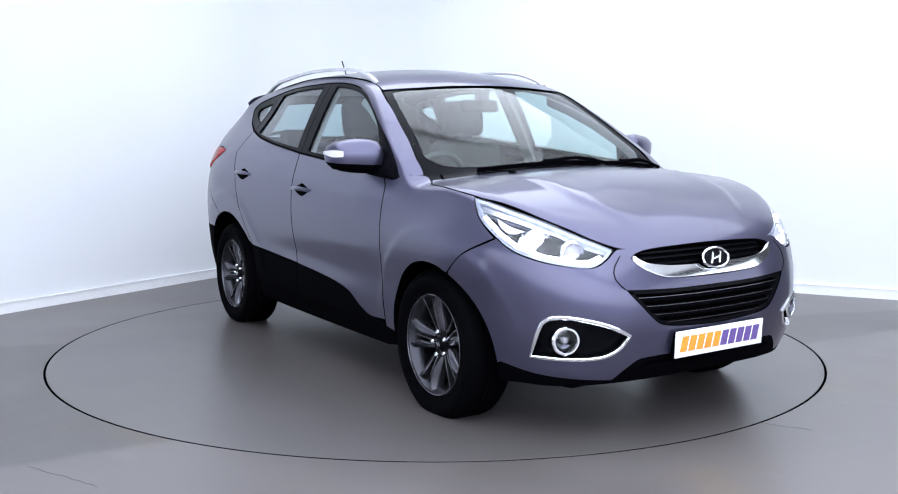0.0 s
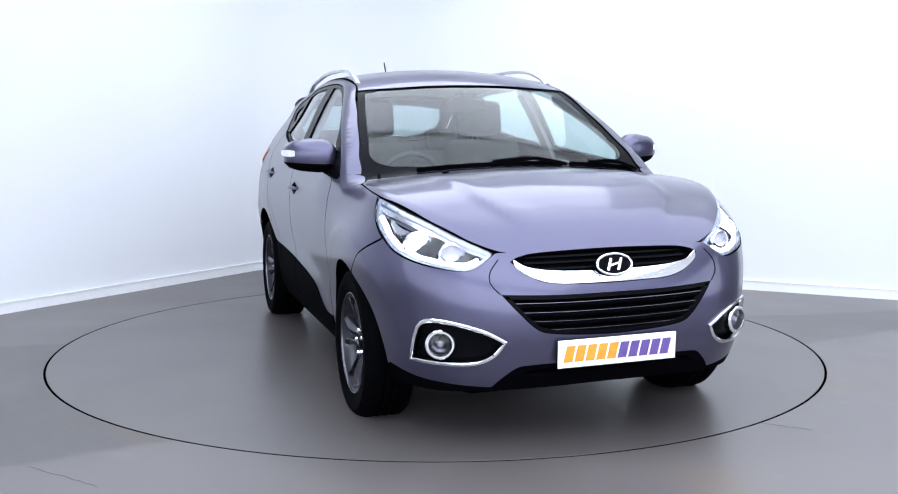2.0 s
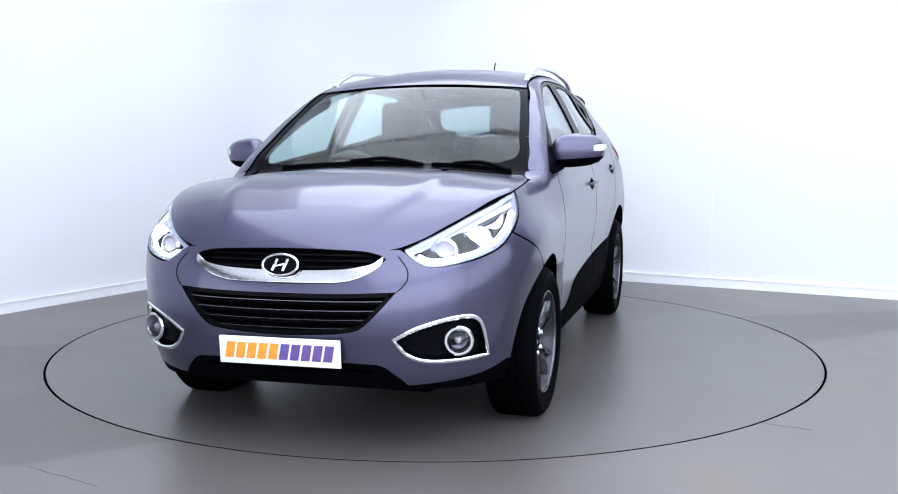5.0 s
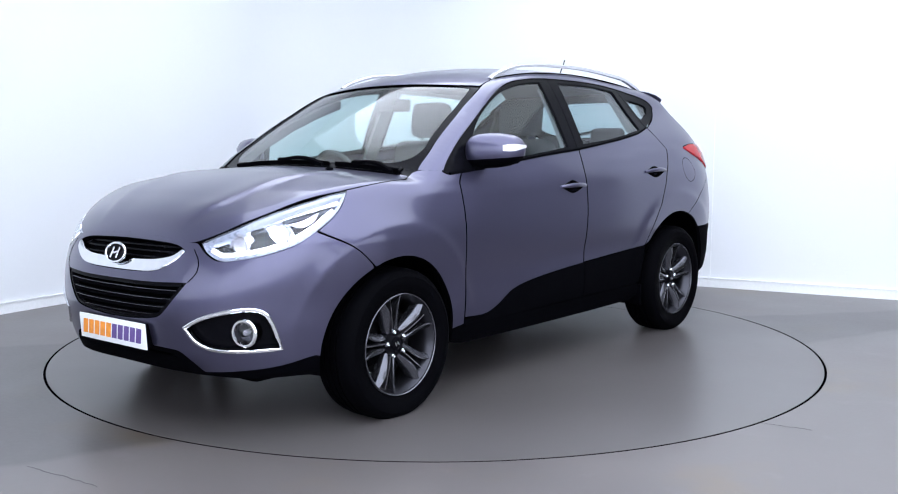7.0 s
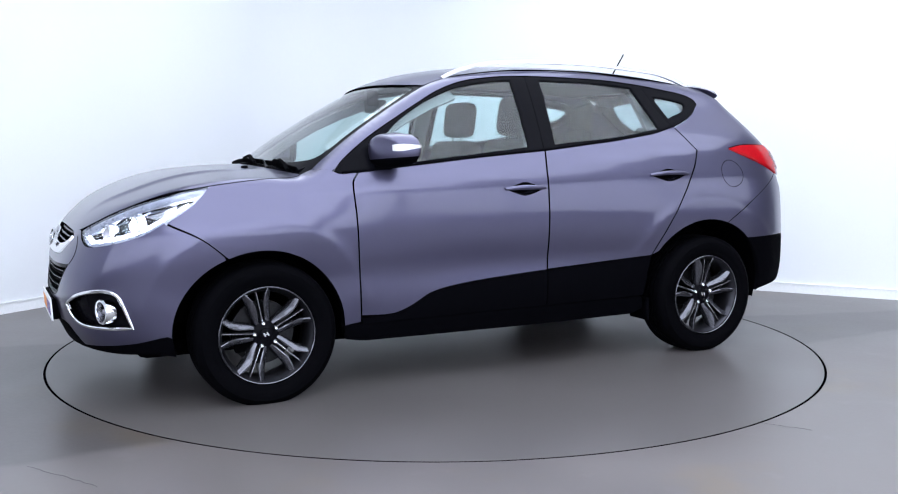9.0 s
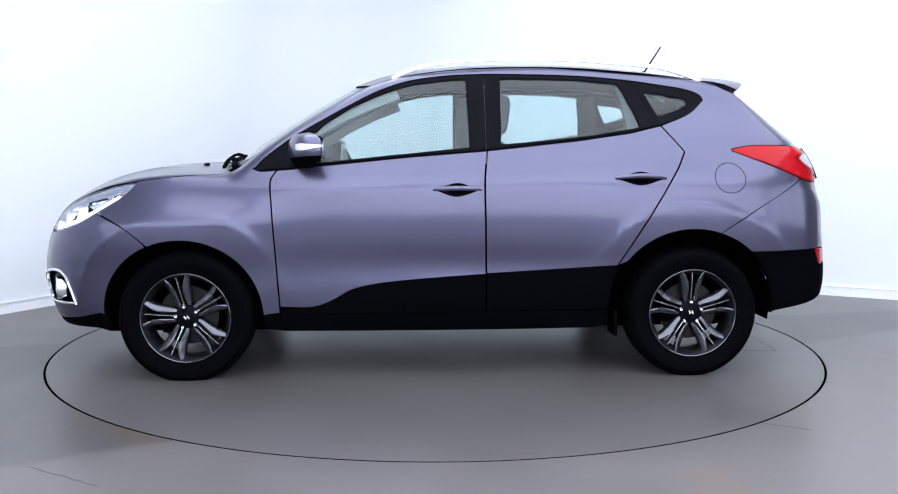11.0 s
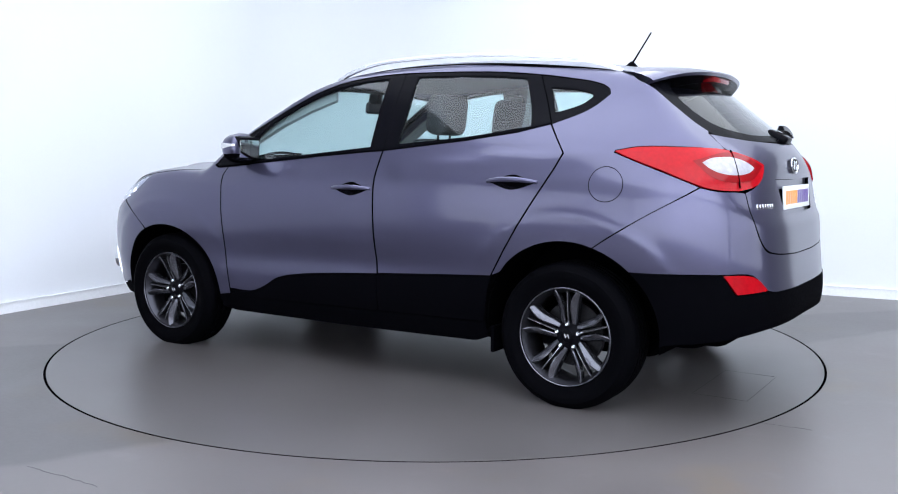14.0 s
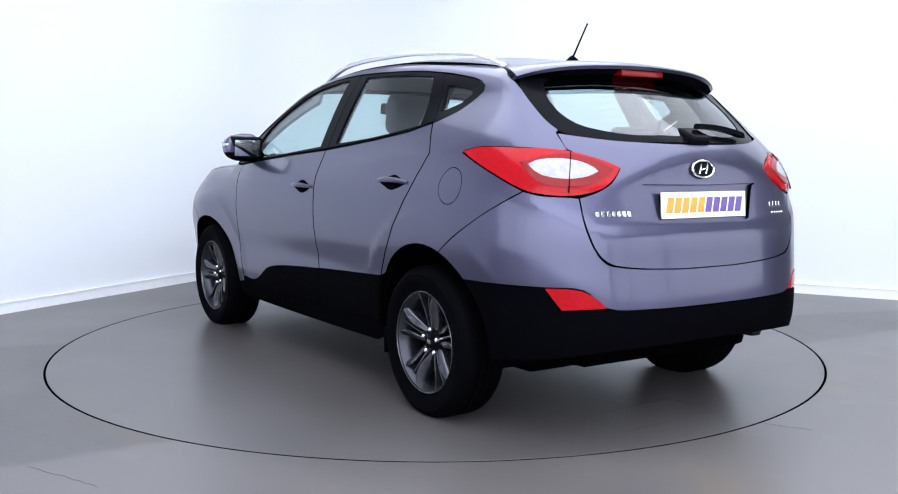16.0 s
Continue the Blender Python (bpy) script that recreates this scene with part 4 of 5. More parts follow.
    fdoor = panel("front_door", "side", [(a, z + (.004 if .36 < z < .55 else 0)) for a, z in fd], PAINT, car, holes=[cup_f], sides=(1, -1), res=.035, thick=.02)
    rd = [(-.246, 1.176), (-.230, 1.031), (-.232, .826), (-.238, .543), (-.918, .581), (-1.225, 1.075), (-1.271, 1.171), (-1.166, 1.306), (-1.0, 1.267), (-.73, 1.229), (-.44, 1.198)]
    rdoor = panel("rear_door", "side", rd, PAINT, car, holes=[cup_r], sides=(1, -1), res=.035, thick=.02)
    for doors, cup, xa, xb, z in ((fdoor, cup_f, .044, -.206, .980), (rdoor, cup_r, -.90, -1.170, 1.034)):
        # cup coloured black in place of the dark floor reflection in its hollow
        bowl("handle_cup", cup, .040, GLOSSBLACK, doors, label="handle cup coloured black for its dark reflection")
        for s, d in zip((1, -1), doors):
            P, N = side_path([(xa + (xb - xa) * i / 12, z + .004 * math.sin(math.pi * i / 12)) for i in range(13)], 0)
            lift = np.array([.004 + .026 * math.sin(math.pi * i / 12) ** .7 for i in range(13)])
            v, f = [], []
            Q = P + N * lift[:, None]
            wid = [.005 + .0075 * math.sin(math.pi * (i + .6) / 13.2) ** .6 for i in range(13)]
            for i in range(13):
                for ca, sa in oval(1, 1, 10):
                    v.append((Q[i][0], (Q[i][1] + sa * .007) * s, Q[i][2] + ca * wid[i]))
                if i:
                    f += [((i - 1) * 10 + k, (i - 1) * 10 + (k + 1) % 10, i * 10 + (k + 1) % 10, i * 10 + k) for k in range(10)]
            f += [tuple(range(10)), tuple(range(120, 130))]
            bm = bmesh.new()
            vs = [bm.verts.new(q) for q in v]
            for q in f:
                bm.faces.new([vs[i] for i in q])
            part("door_handle", bm, PAINT, d, "body-coloured pull handle")
    # cladding and sills
    fc = [(.832, .360)] + [(a, z - .002) for a, z in CLAD[1:]] + [(-.228, .345), (.83, .335)]
    panel("door_cladding", "side", fc, BLACK, fdoor, off=.006, thick=.02, sides=(1, -1), label="black plastic door cladding")
    panel("door_cladding", "side", [(-.238, .537), (-.915, .575), (-.89, .46), (-.875, .352), (-.238, .345)], BLACK, rdoor, off=.006, thick=.02, sides=(1, -1), label="black plastic door cladding")
    panel("sill", "side", [(.925, .330), (.83, .330), (-.87, .340), (-.885, .27), (-.80, .245), (.80, .245), (.915, .262)], BLACK, car, off=.004, thick=.06, sides=(1, -1), label="black plastic sill")
    # -------- upper body side with the rear quarter --------
    fuel = arc(-1.505, 1.033, .080, 0, 342, 19)
    quarter = ([(a, z) for a, z in screen_side] + roof_side + edge_from_plan([(-1.49, .583), (-1.545, .614), (-1.62, .624), (-1.72, .628), (-1.82, .622), (-1.875, .606)])
               + [(-1.975, 1.262), (-2.028, 1.192)] + [(a, z + .006) for a, z in reversed(TAIL_UP[:4])] + [(-1.533, 1.174), (-1.74, 1.089), (-1.876, 1.026), (-1.70, .915), (-1.553, .818)]
               + arc(*ARCH_R, 108.6, 38, 12) + [(-.93, .586), (-1.234, 1.073), (-1.28, 1.170), (-1.176, 1.306)] + [(a - .003, z - .004) for a, z in reversed(DLO_LOW[:1])] + [(a, z + .004) for a, z in reversed(DLO_TOP)][0:])
    qs = panel("body_side", "side", quarter, PAINT, car, sides=(1,), holes=[fuel], res=.018, thick=.02)
    qs += panel("body_side", "side", quarter, PAINT, car, sides=(-1,), res=.018, thick=.02)
    panel("fuel_lid", "side", arc(-1.505, 1.033, .0765, 0, 342, 19), PAINT, qs, sides=(1,), thick=.01, label="round body-coloured fuel lid")
    panel("inner_pillar", "side", [(-1.01, 1.565), (-1.125, 1.30), (-1.235, 1.165), (-1.305, 1.165), (-1.215, 1.31), (-1.075, 1.555)], GAP, car, off=-.030, thick=.004, sides=(1, -1), smooth=False)
    # -------- side windows --------
    gF = [(.715, 1.112), (.72, 1.175), (.63, 1.300), (.47, 1.408), (.30, 1.488), (.16, 1.530), (0, 1.556), (-.140, 1.566), (-.150, 1.198), (.15, 1.168)]
    gR = [(-.325, 1.570), (-.75, 1.560), (-.965, 1.541), (-1.03, 1.40), (-1.065, 1.302), (-.73, 1.250), (-.315, 1.212)]
    gQ = [(-1.105, 1.492), (-1.21, 1.482), (-1.335, 1.456), (-1.352, 1.440), (-1.29, 1.402), (-1.165, 1.362)]
    top_f = [p for p in DLO_TOP if p[0] > -.22]
    top_r = [p for p in DLO_TOP if -1.02 <= p[0] < -.22]
    low_f = [p for p in DLO_LOW if p[0] > -.22]
    low_r = [p for p in DLO_LOW if -1.1 < p[0] < -.25]
    frames = [(fdoor, top_f + [(-.236, 1.585), (-.236, 1.182)] + list(low_f), gF), (rdoor, [(-.242, 1.585)] + top_r[0:] + [(-1.035, 1.552), (-1.163, 1.312)] + low_r + [(-.242, 1.183)], gR),
              (qs, [(-1.042, 1.551)] + [p for p in DLO_TOP if p[0] < -1.1] + DLO_LOW[:1] + [(-1.169, 1.315)], gQ)]
    for own, fr, gl in frames:
        panel("window_frame", "side", fr, GLOSSBLACK, own, holes=[gl], off=-.004, thick=.025, sides=(1, -1), label="gloss black window frame")
        panel("window_glass", "side", inset(flow(gl), -.006), PANE, own, off=-.012, thick=.003, sides=(1, -1), label="lightly tinted window glass")
    P, N = side_path([(a, z - .001) for a, z in DLO_LOW[1:]], .001)
    for s, d in zip((1, -1), fdoor):
        tube_on("belt_strip", P, N, [(-.006, -.006), (.006, -.006), (.006, .003), (-.006, .003)], BLACK, car, "black belt strip", s=s)
    # -------- roof, windscreen, tailgate --------
    roof_half = [(.472, 0), (.462, .2), (.43, .42), (.372, .605), (.22, .582), (.0, .574), (-.2, .565), (-.6, .56), (-1.0, .55), (-1.40, .535), (-1.49, .52), (-1.525, .3), (-1.54, 0)]
    roof = panel("roof", "top", both_plan(roof_half), PAINT, car, res=.05, thick=.02)[0]
    panel("roof_ditch", "top", [(.34, .596), (.20, .578), (.0, .572), (-.2, .563), (-.6, .558), (-1.0, .548), (-1.42, .53), (-1.42, .56), (-1.0, .574), (-.6, .583), (-.2, .589), (.0, .594), (.20, .604), (.35, .613)], BLACK, car, off=-.008, thick=.01, sides=(1, -1))
    panel("headliner", "top", both_plan([(.36, 0), (.25, .45), (.12, .54), (-1.3, .50), (-1.5, 0)]), LINER, roof, off=-.045, thick=.002, res=.08)
    screen_out = [(1.228, 0), (1.222, .2), (1.195, .42), (1.148, .62), (1.105, .745), (1.035, .750), (.97, .738), (.86, .713), (.71, .685), (.53, .648), (.372, .607), (.415, .42), (.448, .2), (.458, 0)]
    screen_in = [(1.125, 0), (1.118, .2), (1.09, .42), (1.04, .60), (.985, .675), (.93, .690), (.86, .672), (.71, .643), (.53, .606), (.415, .575), (.42, .38), (.432, .2), (.436, 0)]
    panel("screen_border", "top", both_plan(screen_out), GLOSSBLACK, car, holes=[both_plan(screen_in)], off=-.006, thick=.01, label="black windscreen border and cowl")
    panel("windscreen", "top", inset(flow(both_plan(screen_in)), -.01), SCREEN, car, off=-.008, thick=.004, label="clear raked windscreen")
    # tailgate
    gate_half = [(-CEN, .709), (-2.49, .712), (-2.223, .736), (-2.156, .781), (-2.107, .893), (-2.083, 1.000), (-2.15, 1.025), (-2.207, 1.062), (-2.247, 1.119), (-2.165, 1.156), (-2.036, 1.192), (-1.985, 1.258),
                 (-2.07, 1.247), (-2.26, 1.230), (-CEN, 1.220)]
    recess = both([(-CEN, 1.052), (-2.345, 1.056), (-2.37, 1.045), (-2.425, .905), (-2.44, .900), (-CEN, .897)], -CEN)
    gate = panel("tailgate", "side", both(gate_half, -CEN), PAINT, car, holes=[recess], res=.025, thick=.018)[0]
    panel("plate_recess", "side", inset(flow(recess), -.004), PAINT, gate, off=-.017, thick=.004)
    plate("number_plate", gate, Matrix.Translation((-2.132, 0, .968)) @ pose(0, 0, 0, 0, 0, 180) @ pose(0, 0, 0, 0, -4, 0), .524, .110, "white rear plate with orange and violet print")
    part("plate_pad", box(-2.126, -2.08, -.25, .25, .925, 1.01, .006), BLACK, gate)
    emblem(gate, Matrix.Translation((-2.118, 0, 1.118)) @ pose(0, 0, 0, 0, 0, 180) @ pose(0, 0, 0, 0, -8, 0), .066, .036, "oval chrome badge")
    for a0, a1, n, z, sg, sc in ((-2.135, -2.285, 7, .938, 1, 1), (-2.275, -2.175, 4, .958, -1, 1.15), (-2.265, -2.165, 5, .922, -1, .5)):
        for i in range(n):
            P, N = side_path([(a0 + (a1 - a0) * (i + .5) / n, z)], .0035)
            c, nn = Vector(P[0]), Vector(N[0])
            c.y, nn.y = c.y * sg, nn.y * sg
            b = part("letter_bar", box(-.003, .002, -.0085, .0085, -.011 * sc, .011 * sc, .002, 1), CHROME, gate, "small chrome letter block")
            b.matrix_basis = Matrix.Translation(c) @ nn.to_track_quat("X", "Z").to_matrix().to_4x4()
    rear_half = [(-1.60, 0), (-1.585, .35), (-1.57, .58), (-1.63, .616), (-1.72, .620), (-1.82, .614), (-1.88, .595), (-1.945, .53), (-2.012, .38), (-2.048, .18), (-2.060, 0)]
    rear_in = [(-1.63, 0), (-1.63, .38), (-1.66, .51), (-1.75, .545), (-1.85, .525), (-1.925, .455), (-1.995, .31), (-2.024, .15), (-2.032, 0)]
    panel("rear_border", "top", both_plan(rear_half), GLOSSBLACK, gate, holes=[both_plan(rear_in)], off=-.005, thick=.01, label="black rear window border")
    rw = panel("rear_window", "top", inset(flow(both_plan(rear_in)), -.008), REARPANE, gate, off=-.008, thick=.004, label="tinted rear window with heater lines")[0]
    for i in range(8):
        x = -1.67 - .036 * i
        P = on_top([x - .03 * (1 - (k / 10 - 1) ** 2) for k in range(21)], [(.44 - .012 * i) * (k / 10 - 1) for k in range(21)])
        N = hull_normal(P)
        tube_on("heater_line", P - N * .012, N, [(-.0006, -.0004), (.0006, -.0004), (.0006, .0004), (-.0006, .0004)], STEEL, rw)
    # spoiler
    v, f, n = [], [], 25
    for i in range(n):
        u = -1 + 2 * i / (n - 1)
        y = .622 * u
        e = abs(u) ** 3
        x0, z0 = -1.43, float(on_top([-1.43], [min(abs(y) * .90, .552)])[0][2]) + .003 - .004 * e * abs(u) ** 6
        tip = -1.768 + .10 * u * u + .05 * e * e
        zt = 1.577 - .035 * u * u - .03 * e * e
        ring = [(x0, z0), ((x0 * 2 + tip) / 3, z0 - (z0 - zt) * .22 + .004), ((x0 + 2 * tip) / 3, z0 - (z0 - zt) * .58 + .005), (tip + .01, zt), (tip, zt - .008), (tip + .012, zt - .022),
                (tip + .10, zt - .050), (-1.60 - .02 * (1 - e), zt - .075), (-1.55, z0 - .05)]
        v += [(x, y * k, z) for (x, z), k in zip(ring, (.90, .945, .98, 1, 1, 1, .985, .95, .91))]
        if i:
            f += [((i - 1) * 9 + k, (i - 1) * 9 + (k + 1) % 9, i * 9 + (k + 1) % 9, i * 9 + k) for k in range(9)]
    f += [tuple(range(9)), tuple(range((n - 1) * 9, n * 9))]
    sp_top = [q for j, q in enumerate(f) if j < len(f) - 2 and (j % 9) in (0, 1, 2, 3, 4)] + f[-2:]
    sp_low = [q for j, q in enumerate(f) if j < len(f) - 2 and (j % 9) not in (0, 1, 2, 3, 4)]
    spoiler = raw("spoiler", v, sp_top, PAINT, gate, "body-coloured roof spoiler", angle=50)
    raw("spoiler_underside", v, sp_low, GLOSSBLACK, spoiler, "black spoiler underside", angle=50)
    part("brake_light", box(-1.745, -1.69, -.13, .13, 1.526, 1.556, .006), DARKRED, spoiler, "red high-level brake light")
    # rear wiper
    P = on_top([-2.02, -1.985], [-.02, -.30])
    N = hull_normal(P)
    part("rear_wiper_cap", box(-.055, .055, -.06, .06, .0, .045, .02, 3), GLOSSBLACK, gate).matrix_basis = Matrix.Translation((-2.02, -.03, 1.235)) @ pose(0, 0, 0, 0, -25, 0)
    pts = [(-2.035 + .03 * t, -.04 - .34 * t, float(on_top([-2.03 + .03 * t], [-.04 - .34 * t])[0][2]) + .035 - .01 * t) for t in (i / 8 for i in range(9))]
    raw("rear_wiper_arm", *sweep(pts, [(-.018, -.01), (.018, -.01), (.010, .014), (-.010, .014)]), GLOSSBLACK, gate)
    # -------- rear lamps and bumper --------
    TAIL = TAIL_UP + TAIL_DN
    white = [(-1.895, 1.128), (-1.93, 1.144), (-2.01, 1.148), (-2.08, 1.136), (-2.13, 1.114), (-2.145, 1.100), (-2.10, 1.080), (-2.03, 1.072), (-1.96, 1.082), (-1.92, 1.103)]
    for s in (1, -1):
        bulb = panel("tail_lamp", "side", TAIL, RED, car, off=.004, thick=.03, sides=(s,), res=.02, label="red wraparound tail lamp",
                     bulge=lambda uv, P: .012 * np.clip(1 - ((uv[:, 0] + 1.95) / .42) ** 2, 0, 1) * np.clip(1 - ((uv[:, 1] - 1.105) / .1) ** 2, 0, 1))[0]
        panel("inner_lamp", "side", [(-1.86, 1.135), (-2.00, 1.168), (-2.12, 1.150), (-2.21, 1.110), (-2.10, 1.048), (-1.94, 1.058)], DARKRED, bulb, holes=[white], off=.0165, thick=.006, sides=(s,), res=.02, label="darker red lamp centre")
        panel("reversing_lamp", "side", white, CLEARLAMP, bulb, off=.0175, thick=.006, sides=(s,), res=.02, label="clear reversing lamp")
        P, N = side_path([(-2.04, 1.178 - .158 * i / 12) for i in range(13)], .0175)
        tube_on("lamp_joint", P, N, [(-.0014, -.006), (.0014, -.006), (.0014, .002), (-.0014, .002)], GAP, bulb, s=s)
    rb = ([(-CEN, .704), (-2.49, .707), (-2.205, .732), (-2.148, .778), (-2.10, .893), (-2.078, .998), (-2.05, 1.003), (-1.95, 1.007), (-1.882, 1.0225), (-1.70, .911), (-1.556, .813)]
          + arc(*ARCH_R, 109.3, 134, 6) + [(-1.66, .648), (-1.97, .652), (-2.10, .644), (-2.19, .570), (-2.35, .556), (-CEN, .552)])
    rbump = panel("rear_bumper", "side", both(rb, -CEN), PAINT, car, res=.018, thick=.03)[0]
    rl = [(-CEN, .546), (-2.35, .550), (-2.195, .562), (-2.10, .560), (-2.02, .556), (-1.965, .646), (-1.66, .642)] + arc(*ARCH_R, 135, 183, 8) + [(-1.765, .325), (-1.96, .355), (-2.17, .392), (-2.45, .402), (-CEN, .404)]
    panel("lower_bumper", "side", both(rl, -CEN), BLACK, rbump, off=.004, thick=.04, label="black plastic lower bumper")
    panel("rear_reflector", "side", [(-1.972, .645), (-2.10, .637), (-2.188, .570), (-2.03, .562)], RED, [rbump, rbump], off=.003, thick=.02, sides=(1, -1), label="red bumper reflector")
    # -------- mud flaps --------
    for s in (1, -1):
        part("mud_flap", box(-.93, -.91, s * .70, s * .86, .20, .33, .006), BLACK, car)
    # -------- roof rails and aerial --------
    for s in (1, -1):
        xs = [.25 - 1.69 * i / 30 for i in range(31)]
        ys = [.588 - .004 * i / 30 - .03 * (i / 30) ** 2 for i in range(31)]
        P = on_top(xs, [y - .012 for y in ys])
        lift = np.array([.034 * min(1, (i / 30) / .15) ** .6 * min(1, (1 - i / 30) / .14) ** .8 for i in range(31)])
        P[:, 2] += lift * 1.3
        v, f = sweep((P * np.array([1, s, 1])).tolist(), [(-.012, -.010), (.012, -.010), (.013, .002), (.007, .009), (-.007, .009), (-.013, .002)])
        bm = bmesh.new()
        vs = [bm.verts.new(q) for q in v]
        for q in f:
            bm.faces.new([vs[i] for i in q])
        rail = part("roof_rail", bm, SATIN, car, "satin silver roof rail")
    z = float(on_top([-1.262], [0])[0][2])
    aer = raw("aerial", *lathe([(.034, 0), (.030, .010), (.014, .024), (.008, .03), (.001, .031)], 20, "z"), BLACK, car, "short black roof aerial")
    aer.matrix_basis = pose(-1.262, 0, z - .003)
    raw("mast", *lathe([(.0055, 0), (.0042, .10), (.0042, .190), (.001, .193)], 10, "z"), BLACK, aer).matrix_basis = pose(0, 0, .015, 0, -33, 0)
    # -------- door mirrors --------
    for s, d in zip((1, -1), fdoor):
        def shell(zlo, zhi, grow=0.0, lo=-.9):
            v, f, nu, nv = [], [], 28, 14
            for j in range(nv + 1):
                w = zlo + (zhi - zlo) * j / nv
                for i in range(nu):
                    t = 2 * math.pi * i / nu
                    c, q = math.cos(t), math.sin(t)
                    e = .62
                    rr = max(0, 1 - abs(w) ** 2.6) ** (1 / 2.6)
                    cx, cy = math.copysign(abs(c) ** e, c), math.copysign(abs(q) ** e, q)
                    X = (.095 if c > 0 else .045) * cx * rr * (1 + grow)
                    Y = .128 * cy * rr * (1 + grow)
                    X += -.045 * (Y / .128)
                    v.append((X, s * Y, w * .086 * (1 + grow) * (1 - .12 * (Y / .128))))
            for j in range(nv):
                for i in range(nu):
                    f.append((j * nu + i, j * nu + (i + 1) % nu, (j + 1) * nu + (i + 1) % nu, (j + 1) * nu + i))
            f += [tuple(range(nu)), tuple(range(nv * nu, nv * nu + nu))]
            bm = bmesh.new()
            vs = [bm.verts.new(q) for q in v]
            for q in f:
                bm.faces.new([vs[i] for i in q])
            return bm
        at = pose(.665, s * .941, 1.186, 0, 3, 0)
        mir = part("door_mirror", shell(-.42, 1.0), PAINT, d, "body-coloured door mirror with indicator strip")
        mir.matrix_basis = at
        part("mirror_base", shell(-1.0, -.42, -.01), BLACK, mir)
        part("mirror_rim", box(-.064, -.018, -.108, .108, -.064, .070, .024, 3), GLOSSBLACK, mir).matrix_basis = pose(.006, 0, 0, 0, -8, s * 8)
        part("mirror_glass", box(-.067, -.060, -.086, .086, -.046, .052, .003, 2), MIRROR, mir).matrix_basis = pose(.006, 0, 0, 0, -8, s * 8)
        v, f = [], []
        for i in range(15):
            t = radians(28 + 92 * i / 14)
            c, q = math.cos(t), math.sin(t)
            X, Y = .095 * (1 if c > 0 else .5) * math.copysign(abs(c) ** .62, c), .128 * abs(q) ** .62
            X -= .045 * (Y / .128)
            wd = .006 + .011 * math.sin(math.pi * min(1, i / 14 + .25))
            for k, g in ((-1, 1.0), (-1, 1.035), (1, 1.035), (1, 1.0)):
                v.append((X * g, s * Y * g, .014 + k * wd))
            if i:
                f += [((i - 1) * 4 + k, (i - 1) * 4 + (k + 1) % 4, i * 4 + (k + 1) % 4, i * 4 + k) for k in range(4)]
        f += [(0, 1, 2, 3), (56, 57, 58, 59)]
        bm = bmesh.new()
        vs = [bm.verts.new(q) for q in v]
        for q in f:
            bm.faces.new([vs[i] for i in q])
        part("indicator", bm, INDICATOR, mir, "clear indicator strip")
        part("mirror_foot", box(.66, .75, min(s * .80, s * .87), max(s * .80, s * .87), 1.085, 1.135, .018, 3), BLACK, d)
    # -------- wipers --------
    for y0, y1, lift in ((-.50, .26, .015), (.30, .68, .015)):
        m = 14
        ys = [y0 + (y1 - y0) * i / m for i in range(m + 1)]
        xs = [1.150 - .13 * y * y for y in ys]
        P = on_top(xs, ys)
        N = hull_normal(P)
        tube_on("wiper_blade", P + N * .012, N, [(-.006, -.014), (.006, -.014), (.004, .008), (-.004, .008)], BLACK, car)
        k0, k1 = (m, m // 2) if y0 < 0 else (m, m // 3)
        arm = np.array([P[k0] * (1 - t) + P[k1] * t + np.array([.05 * (1 - t), 0, .006 + .03 * math.sin(math.pi * min(1, t * 1.2) * .8)]) for t in (i / 8 for i in range(9))])
        tube_on("wiper_arm", arm, np.tile(N[m // 2], (9, 1)), [(-.010, -.006), (.010, -.006), (.007, .008), (-.007, .008)], BLACK, car)
    for y in (.41, -.41):
        P = on_top([1.285], [y])
        noz = part("washer_nozzle", box(-.016, .014, -.014, .014, -.004, .010, .005, 2), BLACK, car)
        noz.matrix_basis = Matrix.Translation(P[0].tolist()) @ pose(0, 0, 0, 0, 4, 0)
    # -------- cabin --------
    cab = new("cabin")
    cab.parent = car
    part("cabin_floor", box(-.86, .86, -.76, .76, .40, .46, .02), DASH, cab)
    part("boot_floor", box(-1.9, -.87, -.50, .50, .46, .50, .02), DASH, cab)
    v, f = [], []
    for i in range(21):
        y = -.70 + 1.4 * i / 20
        k = .05 * (y / .7) ** 2
        hump = .035 * math.exp(-((y + .36) / .2) ** 2)
        ring = [(1.08 - k * 1.6, .95), (1.05 - k * 1.4, 1.03), (.92 - k * .6, 1.055 + hump * .6), (.78, 1.045 + hump), (.70, 1.0 + hump * .6), (.68, .88), (.72, .70), (.77, .60), (.84, .55)]
        v += [(x, y, z) for x, z in ring]
        if i:
            f += [((i - 1) * 9 + q, (i - 1) * 9 + q + 1, i * 9 + q + 1, i * 9 + q) for q in range(8)]
    raw("dashboard", v, f, DASH, cab)
    for s in (1, -1):
        part("door_trim", box(-.86, .75, min(s * .775, s * .81), max(s * .775, s * .81), .5, 1.06, .02), DASH, cab)
        build_seat(cab, s * .36)
        P, N = side_path([(.90, 1.13), (.72, 1.26), (.55, 1.36), (.38, 1.44), (.22, 1.50)], -.05)
        tube_on("pillar_trim", P, N, [(-.03, -.01), (.03, -.01), (.03, .01), (-.03, .01)], LINER, cab, s=s)
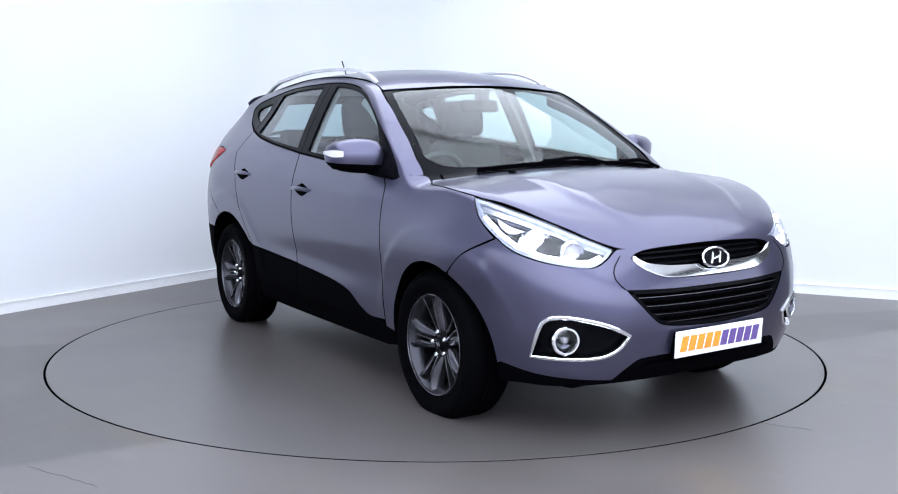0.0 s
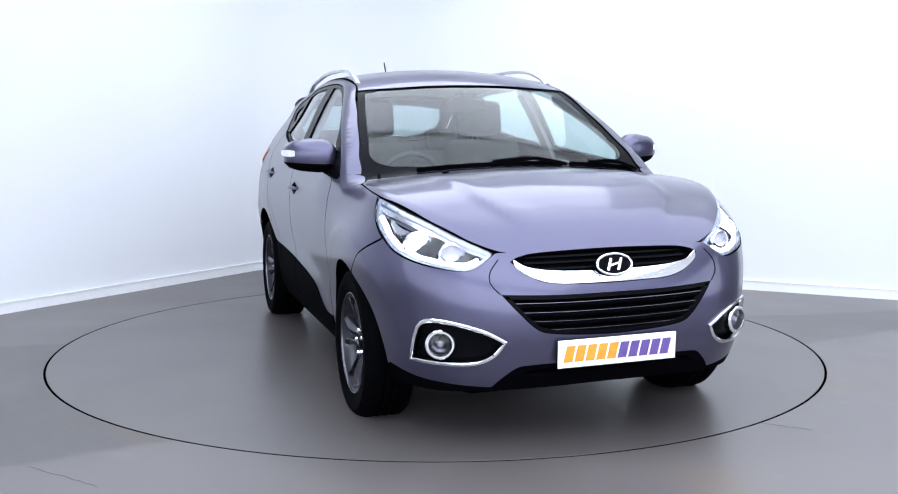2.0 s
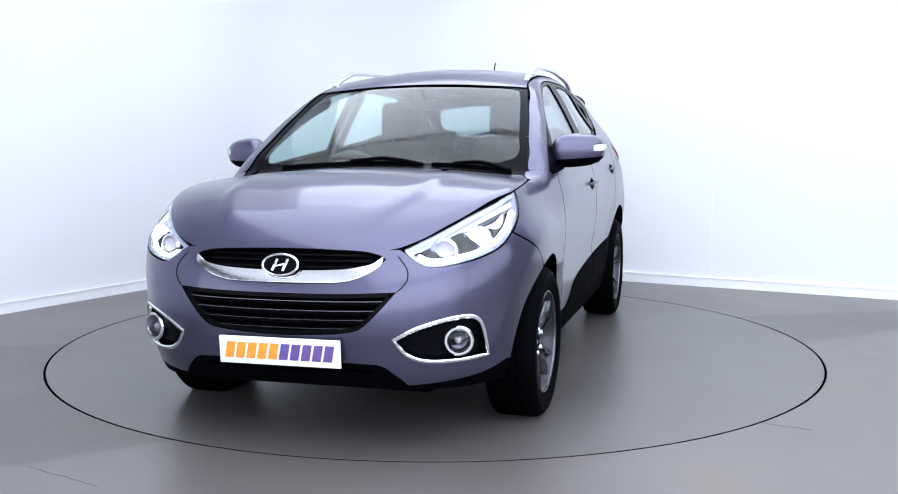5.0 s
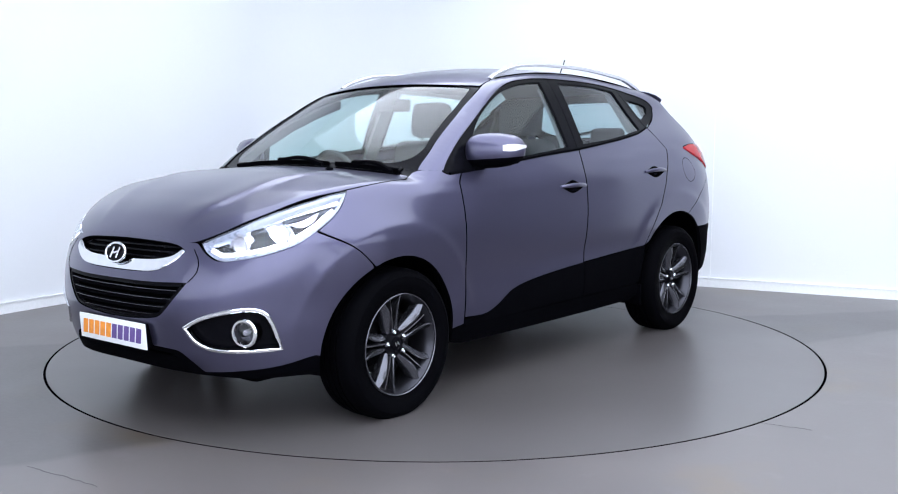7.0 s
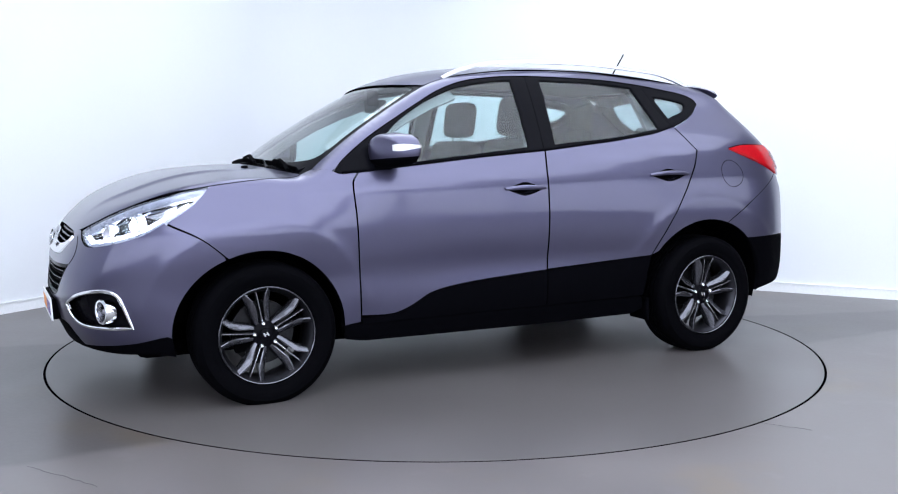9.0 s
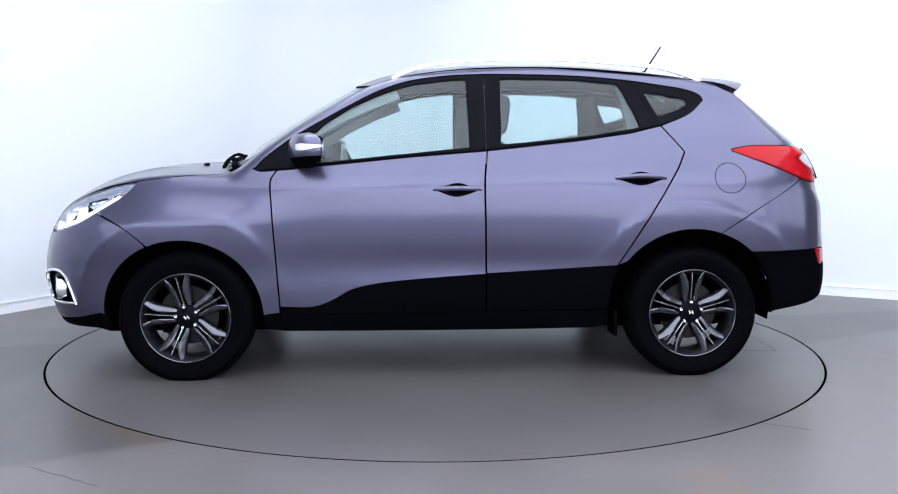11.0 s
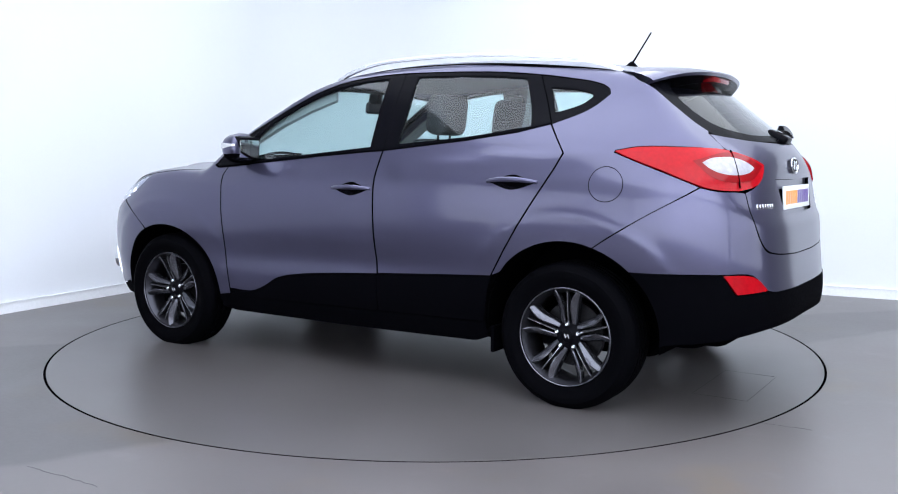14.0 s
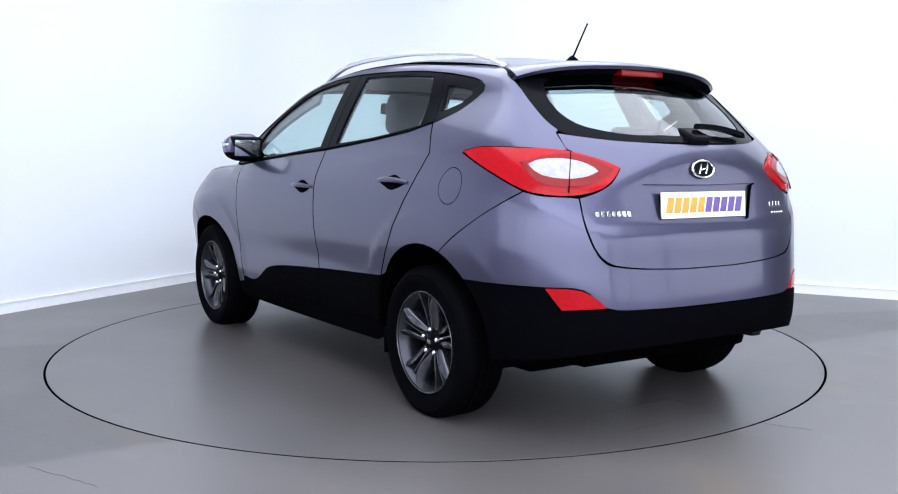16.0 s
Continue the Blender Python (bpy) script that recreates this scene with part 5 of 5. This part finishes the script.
        P, N = side_path([(-.20, 1.1), (-.21, 1.25), (-.215, 1.4), (-.22, 1.55)], -.045)
        tube_on("pillar_trim", P, N, [(-.05, -.012), (.05, -.012), (.05, .012), (-.05, .012)], LINER, cab, s=s)
        P, N = side_path([(-1.06, 1.30), (-1.05, 1.40), (-1.02, 1.55)], -.045)
        tube_on("pillar_trim", P, N, [(-.06, -.012), (.06, -.012), (.06, .012), (-.06, .012)], DASH, cab, s=s)
        P, N = side_path([(-1.46, 1.15), (-1.50, 1.25), (-1.52, 1.34), (-1.50, 1.44), (-1.46, 1.52)], -.055)
        tube_on("rear_pillar_trim", P, N, [(-.09, -.012), (.09, -.012), (.09, .012), (-.09, .012)], DASH, cab, s=s)
    bench = new("rear_bench")
    bench.parent = car
    part("cushion", box(-.87, -.42, -.64, .64, .50, .68, .06, 4), FABRIC, bench)
    part("backrest", box(-.08, .08, -.51, .51, 0, .56, .06, 4), FABRIC, bench).matrix_basis = pose(-1.06, 0, .62, 0, -18, 0)
    for y in (-.40, 0, .40):
        h = .05 if y == 0 else .0
        part("headrest", box(-.045, .045, -.12, .12, 0, .15 - h, .04, 4), FABRIC, bench).matrix_basis = pose(-1.26, y, 1.165, 0, -10, 0)
    part("parcel_shelf", box(-1.85, -1.30, -.62, .62, 1.02, 1.04, .008), DASH, cab)
    ring = [(0, .175 * math.cos(t), .175 * math.sin(t)) for t in (2 * math.pi * i / 36 for i in range(36))]
    wheel = raw("steering_wheel", *sweep(ring, oval(.016, .016, 8), True, [(1, 0, 0)] * 36), DASH, cab)
    wheel.matrix_basis = pose(.50, -.36, 1.02, 0, 22, 0)
    part("wheel_boss", box(-.03, .03, -.07, .07, -.06, .05, .02, 3), DASH, wheel)
    for r in (0, 180, 270):
        part("wheel_spoke", box(-.012, .008, .05, .17, -.015, .015, .006), DASH, wheel).matrix_basis = pose(0, 0, 0, r, 0, 0)
    part("rear_view_mirror", box(-.02, .02, -.12, .12, -.035, .035, .015, 3), GLOSSBLACK, cab).matrix_basis = pose(.40, 0, 1.44, 0, -8, 0)
    part("mirror_stem", box(.39, .46, -.03, .03, 1.44, 1.53, .012), GLOSSBLACK, cab)
    # -------- wheels --------
    w = build_wheel()
    w.parent = car
    w.matrix_basis = pose(1.32, .785, .325, 0, 13, 0)
    for x, y, z, rz, ry in ((-1.32, .785, .334, 0, 0), (1.32, -.785, .313, 180, 13), (-1.32, -.785, .324, 180, 20)):
        copy_thing(w, pose(x, y, z, 0, ry, rz)).parent = car
    # the car's middle stands a little off the turntable's centre; its body leans a little to the right and ahead
    for o in car.children:
        stand = pose(.008, .051, .002) if o.name.startswith("wheel") else pose(.008, .051, -.007, .9, .25, 0)
        o.matrix_basis = stand @ o.matrix_basis
    return car


car = build_car()


YAW = [(0.0, -58.5), (0.25, -58.75), (0.5, -59.5), (1.0, -62.2), (1.5, -66.4), (2.0, -72.2), (2.5, -78.05)]


def motions():
    """The turntable starts from rest and then turns evenly; the car turns with it."""
    rows = [(t, pose(0, 0, 0, 0, 0, a)) for t, a in YAW]
    rows += [(t, pose(0, 0, 0, 0, 0, -78.05 - 11.742 * (t - 2.5))) for t in (3, 4, 6, 8, 10, 12, 14, 16)]
    walk(car, rows)
    walk(turntable, rows)


motions()
